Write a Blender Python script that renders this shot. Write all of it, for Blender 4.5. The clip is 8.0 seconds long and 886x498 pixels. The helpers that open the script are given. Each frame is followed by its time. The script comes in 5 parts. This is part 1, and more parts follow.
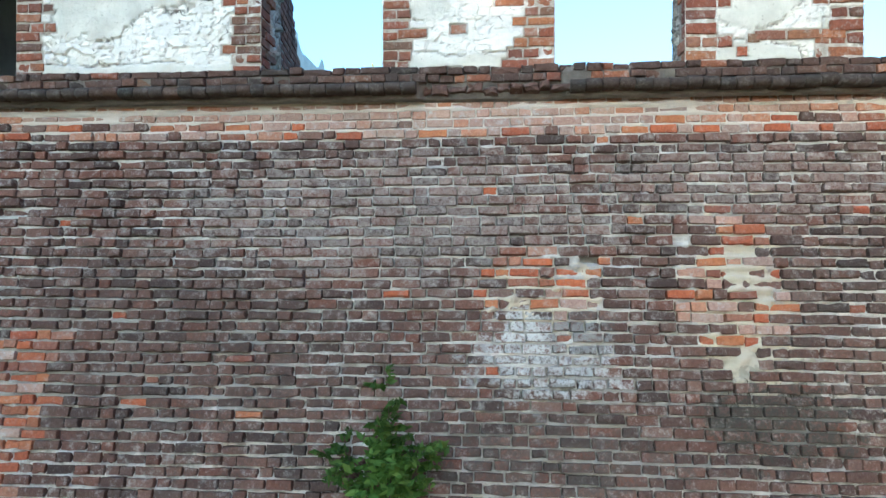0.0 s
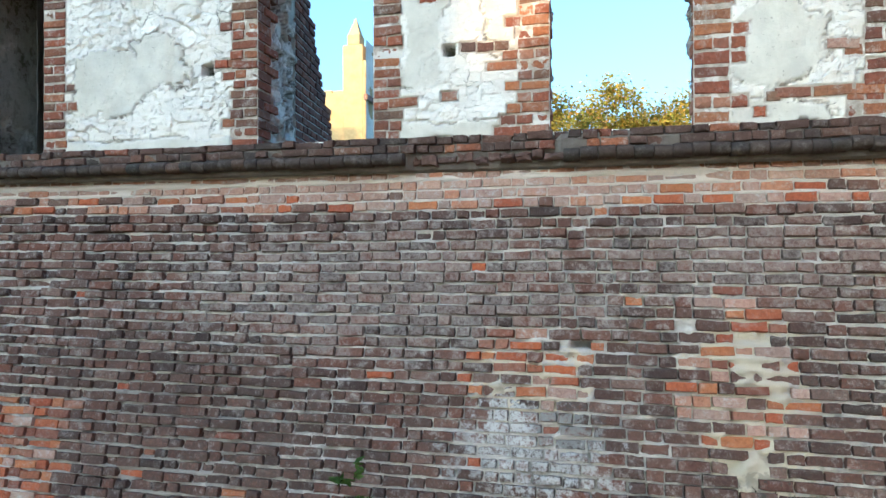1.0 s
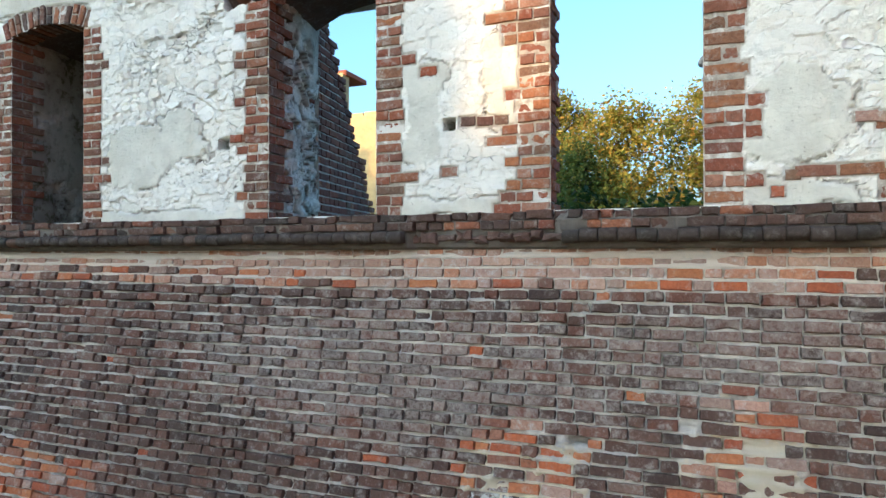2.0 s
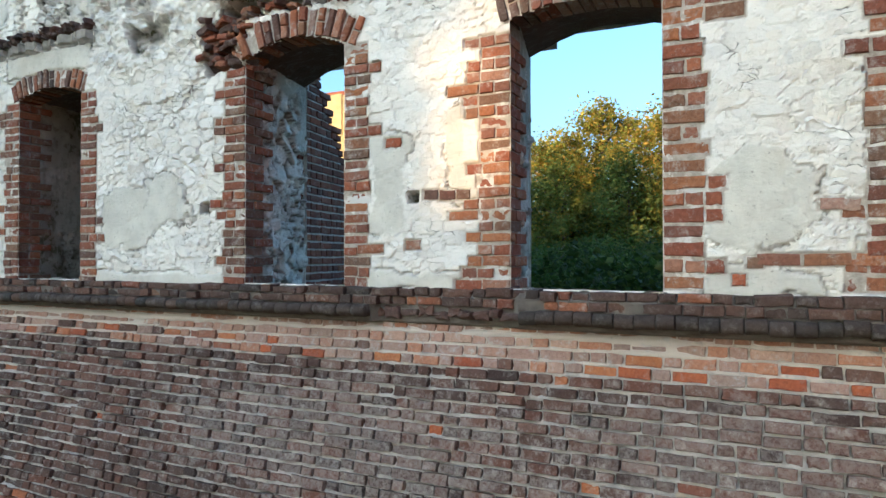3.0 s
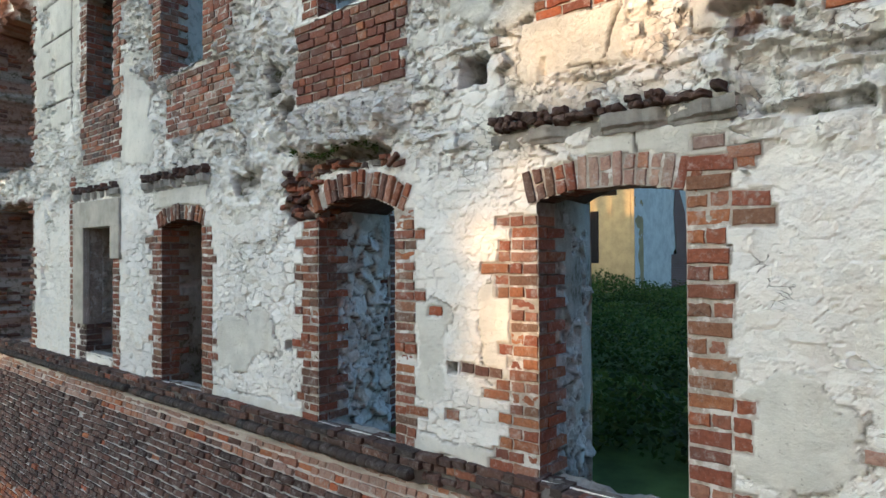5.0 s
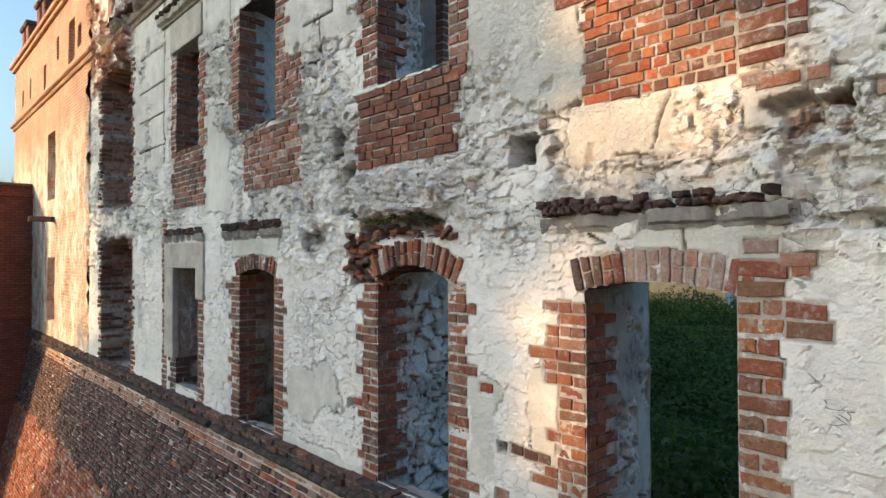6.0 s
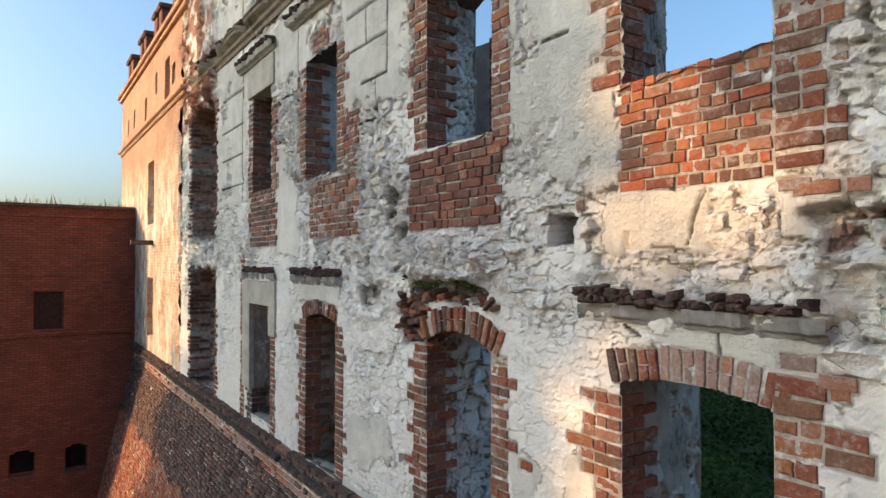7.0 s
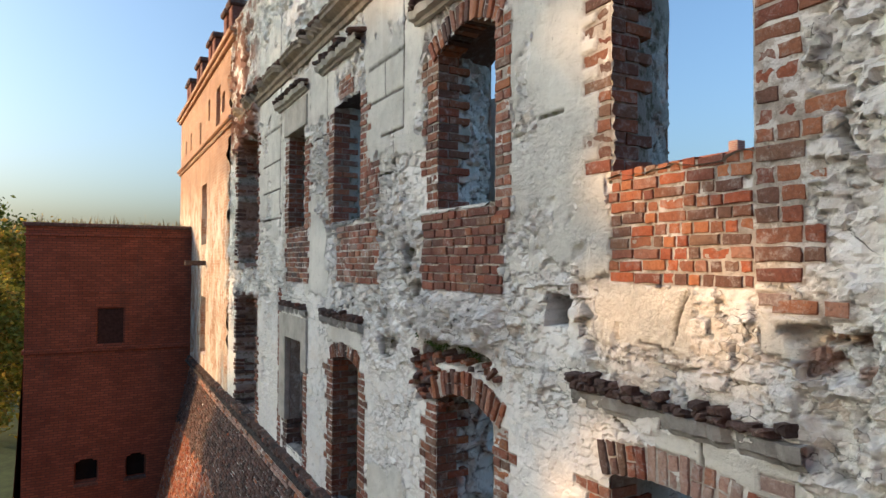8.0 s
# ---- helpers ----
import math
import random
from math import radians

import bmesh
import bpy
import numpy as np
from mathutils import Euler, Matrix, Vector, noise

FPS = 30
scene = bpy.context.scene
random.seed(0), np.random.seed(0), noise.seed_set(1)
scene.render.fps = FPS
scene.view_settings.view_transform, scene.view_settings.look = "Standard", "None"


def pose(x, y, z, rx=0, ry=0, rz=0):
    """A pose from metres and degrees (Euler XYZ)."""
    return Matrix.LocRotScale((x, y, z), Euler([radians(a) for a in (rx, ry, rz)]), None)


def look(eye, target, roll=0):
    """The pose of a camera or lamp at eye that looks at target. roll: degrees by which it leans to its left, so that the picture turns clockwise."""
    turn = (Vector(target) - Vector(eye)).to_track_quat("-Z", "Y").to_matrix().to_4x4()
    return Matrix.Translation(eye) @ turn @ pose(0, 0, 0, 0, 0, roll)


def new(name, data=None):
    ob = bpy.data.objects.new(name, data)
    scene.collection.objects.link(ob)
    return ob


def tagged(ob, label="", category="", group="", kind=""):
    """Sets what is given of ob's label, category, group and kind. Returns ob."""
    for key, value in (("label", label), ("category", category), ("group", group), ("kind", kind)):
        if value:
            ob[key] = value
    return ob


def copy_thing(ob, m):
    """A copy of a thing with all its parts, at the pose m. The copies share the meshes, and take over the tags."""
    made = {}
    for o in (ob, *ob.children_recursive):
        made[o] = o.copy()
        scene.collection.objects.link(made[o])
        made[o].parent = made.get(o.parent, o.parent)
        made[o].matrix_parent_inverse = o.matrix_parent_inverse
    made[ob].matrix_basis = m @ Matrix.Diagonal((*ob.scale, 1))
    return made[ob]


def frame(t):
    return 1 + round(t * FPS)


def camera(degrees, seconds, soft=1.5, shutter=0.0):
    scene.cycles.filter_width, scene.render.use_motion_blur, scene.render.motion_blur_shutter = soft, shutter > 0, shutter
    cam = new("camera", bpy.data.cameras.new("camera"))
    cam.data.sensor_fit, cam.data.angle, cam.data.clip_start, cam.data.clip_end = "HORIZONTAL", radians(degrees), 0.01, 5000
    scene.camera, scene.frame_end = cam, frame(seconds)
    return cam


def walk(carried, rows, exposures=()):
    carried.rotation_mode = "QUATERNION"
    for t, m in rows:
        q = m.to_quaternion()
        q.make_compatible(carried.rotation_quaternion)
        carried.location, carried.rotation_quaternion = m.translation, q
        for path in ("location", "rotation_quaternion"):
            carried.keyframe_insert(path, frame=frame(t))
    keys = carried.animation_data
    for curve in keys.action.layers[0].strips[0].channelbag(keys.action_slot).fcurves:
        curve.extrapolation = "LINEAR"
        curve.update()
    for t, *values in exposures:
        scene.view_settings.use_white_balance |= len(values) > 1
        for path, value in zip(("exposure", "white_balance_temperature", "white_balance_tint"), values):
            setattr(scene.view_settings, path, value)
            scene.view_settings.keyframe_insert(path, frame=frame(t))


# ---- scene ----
cam = camera(68.9, 8.0, soft=1.5)
METRES, EYE, TILT, LEAN, TURN = 7.4, 7.5, 0.0, 0.0, 4.3
ROWS = [
    (0.0, 0.0, 0.0, 0.0, 0.0, 0.0, -0.0),
    (0.5, 0.068, 0.0191, 0.0421, 4.23, 0.08, 0.07),
    (1.0, 0.1268, 0.039, 0.0877, 8.71, 0.16, 0.12),
    (1.5, 0.178, 0.0597, 0.1328, 13.12, 0.31, 0.14),
    (3.0, 0.3158, 0.1182, 0.2562, 21.06, 0.74, 0.06),
    (3.5, 0.3695, 0.1422, 0.3003, 23.23, 0.73, 0.1),
    (4.0, 0.421, 0.1696, 0.3544, 27.36, 0.55, 0.29),
    (4.5, 0.4456, 0.1815, 0.4064, 32.28, 0.58, 0.35),
    (5.0, 0.4609, 0.1896, 0.4535, 36.95, 0.67, 0.33),
    (6.5, 0.5161, 0.2316, 0.5858, 48.43, 0.99, 0.08),
    (7.0, 0.5372, 0.2529, 0.6298, 52.36, 1.07, -0.02),
    (7.5, 0.5591, 0.2788, 0.6718, 55.18, 1.19, -0.21),
    (8.0, 0.5816, 0.3068, 0.7156, 57.51, 1.25, -0.26),
]
EXPOSURES = [(0.0, 2.36, 5150, -6), (1.5, 2.04, 5250, -4), (3.0, 1.82, 5450, -3), (5.0, 1.46, 5550, 0), (6.5, 1.31, 5800, 4), (8.0, 1.13, 5800, 5)]
walk(cam, [(t, pose(0, 0, EYE, TILT, LEAN, TURN) @ pose(METRES * x, METRES * y, METRES * z, 90 + pitch, roll, yaw)) for t, x, y, z, yaw, pitch, roll in ROWS], EXPOSURES)

# ---- light: a low evening sun from the front left, and the sky ----
SUN_EL, SUN_AZ = radians(14.0), radians(206.6)
world = bpy.data.worlds.new("evening_sky")
scene.world = world
world.use_nodes = True
_nt = world.node_tree
_sky = _nt.nodes.new("ShaderNodeTexSky")
_sky.sky_type = 'NISHITA'
_sky.sun_disc = False
_sky.sun_elevation, _sky.sun_rotation = SUN_EL, SUN_AZ
_sky.air_density, _sky.dust_density, _sky.ozone_density = 1.0, 5.0, 2.3
_bg = _nt.nodes["Background"]
_bg.inputs["Strength"].default_value = 0.15
_nt.links.new(_sky.outputs[0], _bg.inputs["Color"])
SUN_DIR = Vector((math.sin(SUN_AZ) * math.cos(SUN_EL), math.cos(SUN_AZ) * math.cos(SUN_EL), math.sin(SUN_EL)))
sun = new("sun", bpy.data.lights.new("sun", 'SUN'))
sun.data.energy, sun.data.angle, sun.data.color = 2.3, radians(0.8), (1.0, 0.53, 0.22)
sun.matrix_world = look(SUN_DIR * 80, (0, 0, 0))

# ---- materials ----
class Nodes:
    """Short names for the nodes of one material."""

    def __init__(self, name, rough=0.9):
        self.m = bpy.data.materials.new(name)
        self.m.use_nodes = True
        self.t = self.m.node_tree
        self.b = self.t.nodes["Principled BSDF"]
        self.b.inputs["Roughness"].default_value = rough
        self.b.inputs["Specular IOR Level"].default_value = 0.25
        self.pos = self.t.nodes.new("ShaderNodeNewGeometry").outputs["Position"]

    def put(self, sock, v):
        if isinstance(v, bpy.types.NodeSocket):
            self.t.links.new(v, sock)
        else:
            sock.default_value = v

    def noise(self, scale, detail=4.0, rough=0.6, vec=None, dist=0.0):
        n = self.t.nodes.new("ShaderNodeTexNoise")
        self.put(n.inputs["Vector"], vec or self.pos)
        n.inputs["Scale"].default_value, n.inputs["Detail"].default_value = scale, detail
        n.inputs["Roughness"].default_value, n.inputs["Distortion"].default_value = rough, dist
        return n.outputs["Fac"]

    def stretch(self, s):
        n = self.t.nodes.new("ShaderNodeVectorMath")
        n.operation = 'MULTIPLY'
        self.put(n.inputs[0], self.pos)
        n.inputs[1].default_value = s
        return n.outputs[0]

    def math(self, op, a, b=0.0, clamp=False):
        n = self.t.nodes.new("ShaderNodeMath")
        n.operation, n.use_clamp = op, clamp
        self.put(n.inputs[0], a)
        self.put(n.inputs[1], b)
        return n.outputs[0]

    def band(self, v, lo, hi, out_lo=0.0, out_hi=1.0):
        n = self.t.nodes.new("ShaderNodeMapRange")
        n.interpolation_type = 'SMOOTHSTEP'
        self.put(n.inputs["Value"], v)
        for key, val in (("From Min", lo), ("From Max", hi), ("To Min", out_lo), ("To Max", out_hi)):
            n.inputs[key].default_value = val
        return n.outputs["Result"]

    def ramp(self, fac, stops, constant=False):
        n = self.t.nodes.new("ShaderNodeValToRGB")
        r = n.color_ramp
        r.interpolation = 'CONSTANT' if constant else 'LINEAR'
        while len(r.elements) < len(stops):
            r.elements.new(0.5)
        for e, (p, c) in zip(r.elements, stops):
            e.position, e.color = p, (*c, 1.0)
        self.put(n.inputs["Fac"], fac)
        return n.outputs["Color"]

    def mix(self, fac, a, b, mode='MIX'):
        n = self.t.nodes.new("ShaderNodeMix")
        n.data_type, n.blend_type = 'RGBA', mode
        for sock, v in ((n.inputs[0], fac), (n.inputs[6], a), (n.inputs[7], b)):
            self.put(sock, (*v, 1.0) if isinstance(v, tuple) and len(v) == 3 else v)
        return n.outputs[2]

    def attr(self, name):
        n = self.t.nodes.new("ShaderNodeAttribute")
        n.attribute_name = name
        return n.outputs["Fac"]

    def rand(self):
        """A random number of each piece, whether an object of its own or an island of a joined mesh."""
        o = self.t.nodes.new("ShaderNodeObjectInfo").outputs["Random"]
        g = self.t.nodes.new("ShaderNodeNewGeometry").outputs["Random Per Island"]
        return self.math('FRACT', self.math('ADD', o, g))

    def axis(self, i):
        n = self.t.nodes.new("ShaderNodeSeparateXYZ")
        self.t.links.new(self.pos, n.inputs[0])
        return n.outputs[i]

    def spot(self, cx, cz, rx, rz, wob=0.75, scale=7.0):
        """1 inside a ragged patch on the wall, 0 outside."""
        dx = self.math('DIVIDE', self.math('SUBTRACT', self.axis(0), cx), rx)
        dz = self.math('DIVIDE', self.math('SUBTRACT', self.axis(2), cz), rz)
        d = self.math('SQRT', self.math('ADD', self.math('MULTIPLY', dx, dx), self.math('MULTIPLY', dz, dz)))
        n = self.math('MULTIPLY', self.math('SUBTRACT', self.noise(scale, 5, 0.65), 0.5), wob * 4)
        return self.band(self.math('ADD', d, n), 1.05, 0.85)

    def bump(self, h, strength, dist=0.01):
        n = self.t.nodes.new("ShaderNodeBump")
        n.inputs["Strength"].default_value, n.inputs["Distance"].default_value = strength, dist
        self.t.links.new(h, n.inputs["Height"])
        self.t.links.new(n.outputs[0], self.b.inputs["Normal"])

    def done(self, colour):
        self.put(self.b.inputs["Base Color"], colour)
        return self.m


def brick_material(name, stops, lime=0.35, soot=0.3, spots=()):
    k = Nodes(name, 0.92)
    c = k.ramp(k.rand(), stops)
    c = k.mix(k.band(k.noise(38, 5, 0.7), 0.3, 0.75), c, k.mix(1.0, c, (0.62, 0.58, 0.56), 'MULTIPLY'))
    c = k.mix(k.math('MULTIPLY', k.band(k.noise(2.1, 6, 0.7), 0.48, 0.72), soot), c, (0.055, 0.045, 0.042))
    if lime:
        lm = k.math('MULTIPLY', k.band(k.noise(11.0, 8, 0.8), 0.50, 0.66), lime)
        c = k.mix(lm, c, (0.46, 0.44, 0.41))
        c = k.mix(k.math('MULTIPLY', k.band(k.noise(95, 5, 0.8), 0.58, 0.70), lime * 0.7), c, (0.50, 0.49, 0.46))
    c = k.mix(k.math('MULTIPLY', k.band(k.noise(46, 5, 0.8), 0.60, 0.67), 0.6), c, (0.035, 0.028, 0.025))
    for sx, sz, rx, rz, col, amount in spots:
        c = k.mix(k.math('MULTIPLY', k.math('MULTIPLY', k.spot(sx, sz, rx, rz), k.band(k.noise(30, 6, 0.8), 0.38, 0.56)), amount), c, col)
    h = k.math('ADD', k.noise(120, 4, 0.7), k.math('MULTIPLY', k.noise(30, 4, 0.6), 1.5))
    k.bump(h, 0.55, 0.006)
    return k.done(c)


ORANGE = [(0.0, (0.36, 0.135, 0.070)), (0.2, (0.26, 0.092, 0.058)), (0.4, (0.40, 0.21, 0.14)), (0.6, (0.19, 0.083, 0.062)), (0.8, (0.42, 0.175, 0.080)), (1.0, (0.17, 0.115, 0.085))]
RED = [(0.0, (0.30, 0.105, 0.058)), (0.25, (0.20, 0.078, 0.054)), (0.5, (0.34, 0.145, 0.075)), (0.75, (0.15, 0.082, 0.062)), (1.0, (0.24, 0.145, 0.095))]
WEATHERED = [(0.0, (0.140, 0.078, 0.061)), (0.2, (0.058, 0.040, 0.036)), (0.4, (0.165, 0.092, 0.071)), (0.6, (0.088, 0.061, 0.054)), (0.8, (0.155, 0.070, 0.050)), (1.0, (0.185, 0.124, 0.102))]
PINK = [(0.0, (0.46, 0.29, 0.23)), (0.3, (0.38, 0.26, 0.22)), (0.5, (0.46, 0.22, 0.13)), (0.75, (0.31, 0.23, 0.20)), (1.0, (0.50, 0.34, 0.265))]
TALUS_SPOTS = [(0.45, 6.62, 0.60, 0.36, (0.52, 0.53, 0.53), 0.72), (0.25, 6.75, 0.2, 0.3, (0.56, 0.57, 0.57), 0.6), (0.75, 6.85, 0.3, 0.2, (0.07, 0.07, 0.07), 0.6),
               (2.25, 6.12, 0.55, 0.30, (0.045, 0.045, 0.038), 0.85), (0.5, 5.75, 0.9, 0.35, (0.07, 0.065, 0.06), 0.6),
               (-3.0, 6.7, 1.8, 0.9, (0.055, 0.040, 0.035), 0.45), (-1.2, 6.2, 1.5, 0.6, (0.06, 0.05, 0.045), 0.35), (3.2, 7.0, 0.9, 0.8, (0.06, 0.055, 0.05), 0.4), (-1.0, 7.8, 2.0, 0.55, (0.42, 0.38, 0.35), 0.36), (2.2, 8.1, 1.5, 0.35, (0.44, 0.40, 0.37), 0.25)]
M_WEATHERED = brick_material("weathered_brick", WEATHERED, 0.50, 0.35, TALUS_SPOTS)
M_PINK = brick_material("washed_pink_brick", PINK, 0.85, 0.10)
M_ORANGE = brick_material("orange_brick", ORANGE, 0.58, 0.32)
M_RED = brick_material("red_brick", RED, 0.55, 0.42)
M_DARK = brick_material("dark_brown_brick", [(0.0, (0.11, 0.072, 0.062)), (0.5, (0.16, 0.090, 0.072)), (0.8, (0.085, 0.070, 0.066)), (1.0, (0.22, 0.098, 0.066))], 0.25, 0.5)
M_ROLL = brick_material("blackened_roll_brick", [(0.0, (0.050, 0.043, 0.040)), (0.5, (0.075, 0.058, 0.050)), (0.85, (0.045, 0.043, 0.040)), (1.0, (0.12, 0.075, 0.056))], 0.16, 0.5)
M_LEDGE_BRICK = brick_material("blackened_ledge_brick", [(0.0, (0.085, 0.058, 0.050)), (0.5, (0.120, 0.072, 0.058)), (0.8, (0.060, 0.050, 0.046)), (1.0, (0.155, 0.085, 0.062))], 0.20, 0.45)
# Darker copy of the red brick; on the cross wall its shade is painted
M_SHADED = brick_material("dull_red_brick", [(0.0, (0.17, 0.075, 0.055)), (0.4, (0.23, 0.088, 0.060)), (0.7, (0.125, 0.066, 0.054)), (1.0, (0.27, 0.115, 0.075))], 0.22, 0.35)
M_BROKEN = brick_material("broken_orange_brick", [(0.0, (0.44, 0.135, 0.058)), (0.3, (0.31, 0.092, 0.050)), (0.55, (0.46, 0.19, 0.085)), (0.8, (0.20, 0.080, 0.058)), (1.0, (0.40, 0.21, 0.14))], 0.34, 0.2)


def mortar_material(name, base, dirt_shade, spots=()):
    k = Nodes(name, 0.95)
    c = k.mix(k.band(k.noise(9, 6, 0.7), 0.3, 0.7), base, tuple(v * 0.72 for v in base))
    c = k.mix(k.math('MULTIPLY', k.band(k.noise(2.4, 6, 0.7), 0.5, 0.75), dirt_shade), c, (0.10, 0.095, 0.085))
    for sx, sz, rx, rz, col, amount in spots:
        c = k.mix(k.math('MULTIPLY', k.spot(sx, sz, rx, rz), amount), c, col)
    k.bump(k.math('ADD', k.noise(140, 4, 0.7), k.math('MULTIPLY', k.noise(26, 6, 0.75), 2.5)), 0.8, 0.012)
    return k.done(c)


M_MORTAR = mortar_material("lime_mortar", (0.62, 0.59, 0.55), 0.60, [(-9.0, 8.74, 17.0, 0.24, (0.66, 0.60, 0.54), 0.85), (2.25, 6.12, 0.6, 0.30, (0.05, 0.05, 0.04), 0.85), (2.05, 6.62, 0.36, 0.36, (0.60, 0.55, 0.43), 0.85), (0.4, 7.1, 0.5, 0.25, (0.62, 0.55, 0.42), 0.8), (2.0, 7.15, 0.42, 0.5, (0.60, 0.54, 0.42), 0.8), (-3.0, 6.6, 1.7, 0.9, (0.24, 0.22, 0.19), 0.6), (1.4, 6.0, 1.8, 0.5, (0.22, 0.21, 0.185), 0.5)])
M_SILL = mortar_material("sill_mortar", (0.40, 0.39, 0.365), 0.8)
M_CORNICE = mortar_material("weathered_cornice_stone", (0.34, 0.285, 0.215), 0.9)
M_LEDGE = mortar_material("dirty_ledge_mortar", (0.20, 0.18, 0.16), 0.8)


def facade_material():
    """Whitewashed rubble: flat-faced stones at two sizes, open joints, and patches of grey plaster."""
    k = Nodes("whitewashed_rubble", 0.93)
    coarse, plaster, bed = k.attr("coarse"), k.attr("plaster"), k.attr("bed")
    bare = k.math('MULTIPLY', k.math('SUBTRACT', 1.0, plaster), k.math('SUBTRACT', 1.0, bed))
    warp = k.t.nodes.new("ShaderNodeTexNoise")
    k.put(warp.inputs["Vector"], k.pos)
    warp.inputs["Scale"].default_value, warp.inputs["Detail"].default_value, warp.inputs["Roughness"].default_value = 4.5, 4.0, 0.6
    shift = k.t.nodes.new("ShaderNodeVectorMath")
    shift.operation = 'MULTIPLY_ADD'
    k.t.links.new(warp.outputs["Color"], shift.inputs[0])
    shift.inputs[1].default_value = (0.20, 0.20, 0.16)
    k.t.links.new(k.stretch((1.0, 1.0, 1.9)), shift.inputs[2])
    small = k.band(k.noise(1.4, 3, 0.5), 0.47, 0.50)
    heights, lines, tones = [], [], []
    for vs, wide in ((3.6, 0.022), (8.5, 0.030)):
        cell = k.t.nodes.new("ShaderNodeTexVoronoi")
        k.t.links.new(shift.outputs[0], cell.inputs["Vector"])
        cell.inputs["Scale"].default_value = vs
        away = k.t.nodes.new("ShaderNodeVectorMath")
        away.operation = 'SUBTRACT'
        k.t.links.new(shift.outputs[0], away.inputs[0])
        k.t.links.new(cell.outputs["Position"], away.inputs[1])
        tip = k.t.nodes.new("ShaderNodeVectorMath")
        tip.operation = 'SUBTRACT'
        k.t.links.new(cell.outputs["Color"], tip.inputs[0])
        tip.inputs[1].default_value = (0.5, 0.5, 0.5)
        lean = k.t.nodes.new("ShaderNodeVectorMath")
        lean.operation = 'DOT_PRODUCT'
        k.t.links.new(away.outputs[0], lean.inputs[0])
        k.t.links.new(tip.outputs[0], lean.inputs[1])
        sep = k.t.nodes.new("ShaderNodeSeparateColor")
        k.t.links.new(cell.outputs["Color"], sep.inputs[0])
        rim = k.t.nodes.new("ShaderNodeTexVoronoi")
        rim.feature = 'DISTANCE_TO_EDGE'
        k.t.links.new(shift.outputs[0], rim.inputs["Vector"])
        rim.inputs["Scale"].default_value = vs
        gap = k.math('ADD', rim.outputs["Distance"], k.math('MULTIPLY', k.math('SUBTRACT', k.noise(40, 3, 0.6), 0.5), 0.05))
        heights.append(k.math('ADD', k.math('MULTIPLY', lean.outputs["Value"], 0.40), k.math('MULTIPLY', sep.outputs[0], 0.10 / vs)))
        lines.append(k.band(gap, wide, wide * 0.3))
        tones.append(sep.outputs[1])
    pick = lambda pair: k.math('ADD', k.math('MULTIPLY', pair[1], small), k.math('MULTIPLY', pair[0], k.math('SUBTRACT', 1.0, small)))
    height, line, tone = pick(heights), pick(lines), pick(tones)
    opened = k.math('MAXIMUM', k.band(k.noise(2.6, 5, 0.7), 0.54, 0.64), k.math('MULTIPLY', coarse, k.band(k.noise(3.4, 5, 0.7), 0.48, 0.60, 0.0, 0.8)))
    crack = k.math('MULTIPLY', k.math('MULTIPLY', line, opened), bare)
    wash = k.ramp(tone, [(0.0, (0.78, 0.775, 0.735)), (0.5, (0.87, 0.86, 0.815)), (1.0, (0.83, 0.805, 0.74))])
    rock = k.ramp(tone, [(0.0, (0.84, 0.835, 0.80)), (0.45, (0.80, 0.77, 0.70)), (0.7, (0.86, 0.865, 0.845)), (0.92, (0.70, 0.63, 0.53)), (1.0, (0.58, 0.50, 0.40))])
    c = k.mix(k.math('MULTIPLY', k.math('MULTIPLY', coarse, 0.85), k.band(k.noise(1.7, 4, 0.6), 0.40, 0.55)), wash, rock)
    c = k.mix(k.math('MULTIPLY', k.band(k.noise(13, 9, 0.8), 0.56, 0.68), 0.7), c, (0.56, 0.54, 0.49))
    c = k.mix(k.math('MULTIPLY', k.attr("joint"), 0.85), c, (0.17, 0.155, 0.13))
    c = k.mix(k.math('MULTIPLY', crack, 0.8), c, (0.115, 0.10, 0.082))
    pl = k.mix(k.band(k.noise(3.0, 7, 0.65), 0.35, 0.68), (0.76, 0.75, 0.685), (0.61, 0.605, 0.55))
    pl = k.mix(k.math('MULTIPLY', k.band(k.noise(1.0, 5, 0.6, k.stretch((3.0, 3.0, 0.7))), 0.5, 0.7), 0.5), pl, (0.60, 0.57, 0.49))
    pl = k.mix(k.math('MULTIPLY', k.band(k.noise(26, 5, 0.75), 0.62, 0.68), 0.6), pl, (0.22, 0.205, 0.18))
    c = k.mix(plaster, c, pl)
    lay = k.mix(k.band(k.noise(16, 5, 0.7), 0.35, 0.7), (0.50, 0.455, 0.40), (0.32, 0.29, 0.25))
    c = k.mix(bed, c, k.mix(k.band(k.noise(5.5, 5, 0.7), 0.50, 0.60), lay, (0.70, 0.69, 0.66)))
    c = k.mix(k.math('MULTIPLY', k.band(k.noise(0.9, 7, 0.7), 0.55, 0.78), 0.12), c, (0.46, 0.44, 0.40))
    c = k.mix(k.math('MULTIPLY', k.math('MULTIPLY', k.band(k.noise(30, 6, 0.75), 0.63, 0.68), bare), 0.6), c, (0.16, 0.145, 0.125))
    pits = k.math('MULTIPLY', k.math('MULTIPLY', coarse, bare), k.band(k.noise(12, 7, 0.75), 0.39, 0.33))
    c = k.mix(k.math('MULTIPLY', pits, 0.75), c, (0.13, 0.115, 0.092))
    # dirt, plus shade painted into hollows, the bay and jamb sides
    c = k.mix(k.attr("dirt_shade"), c, (0.085, 0.075, 0.060))
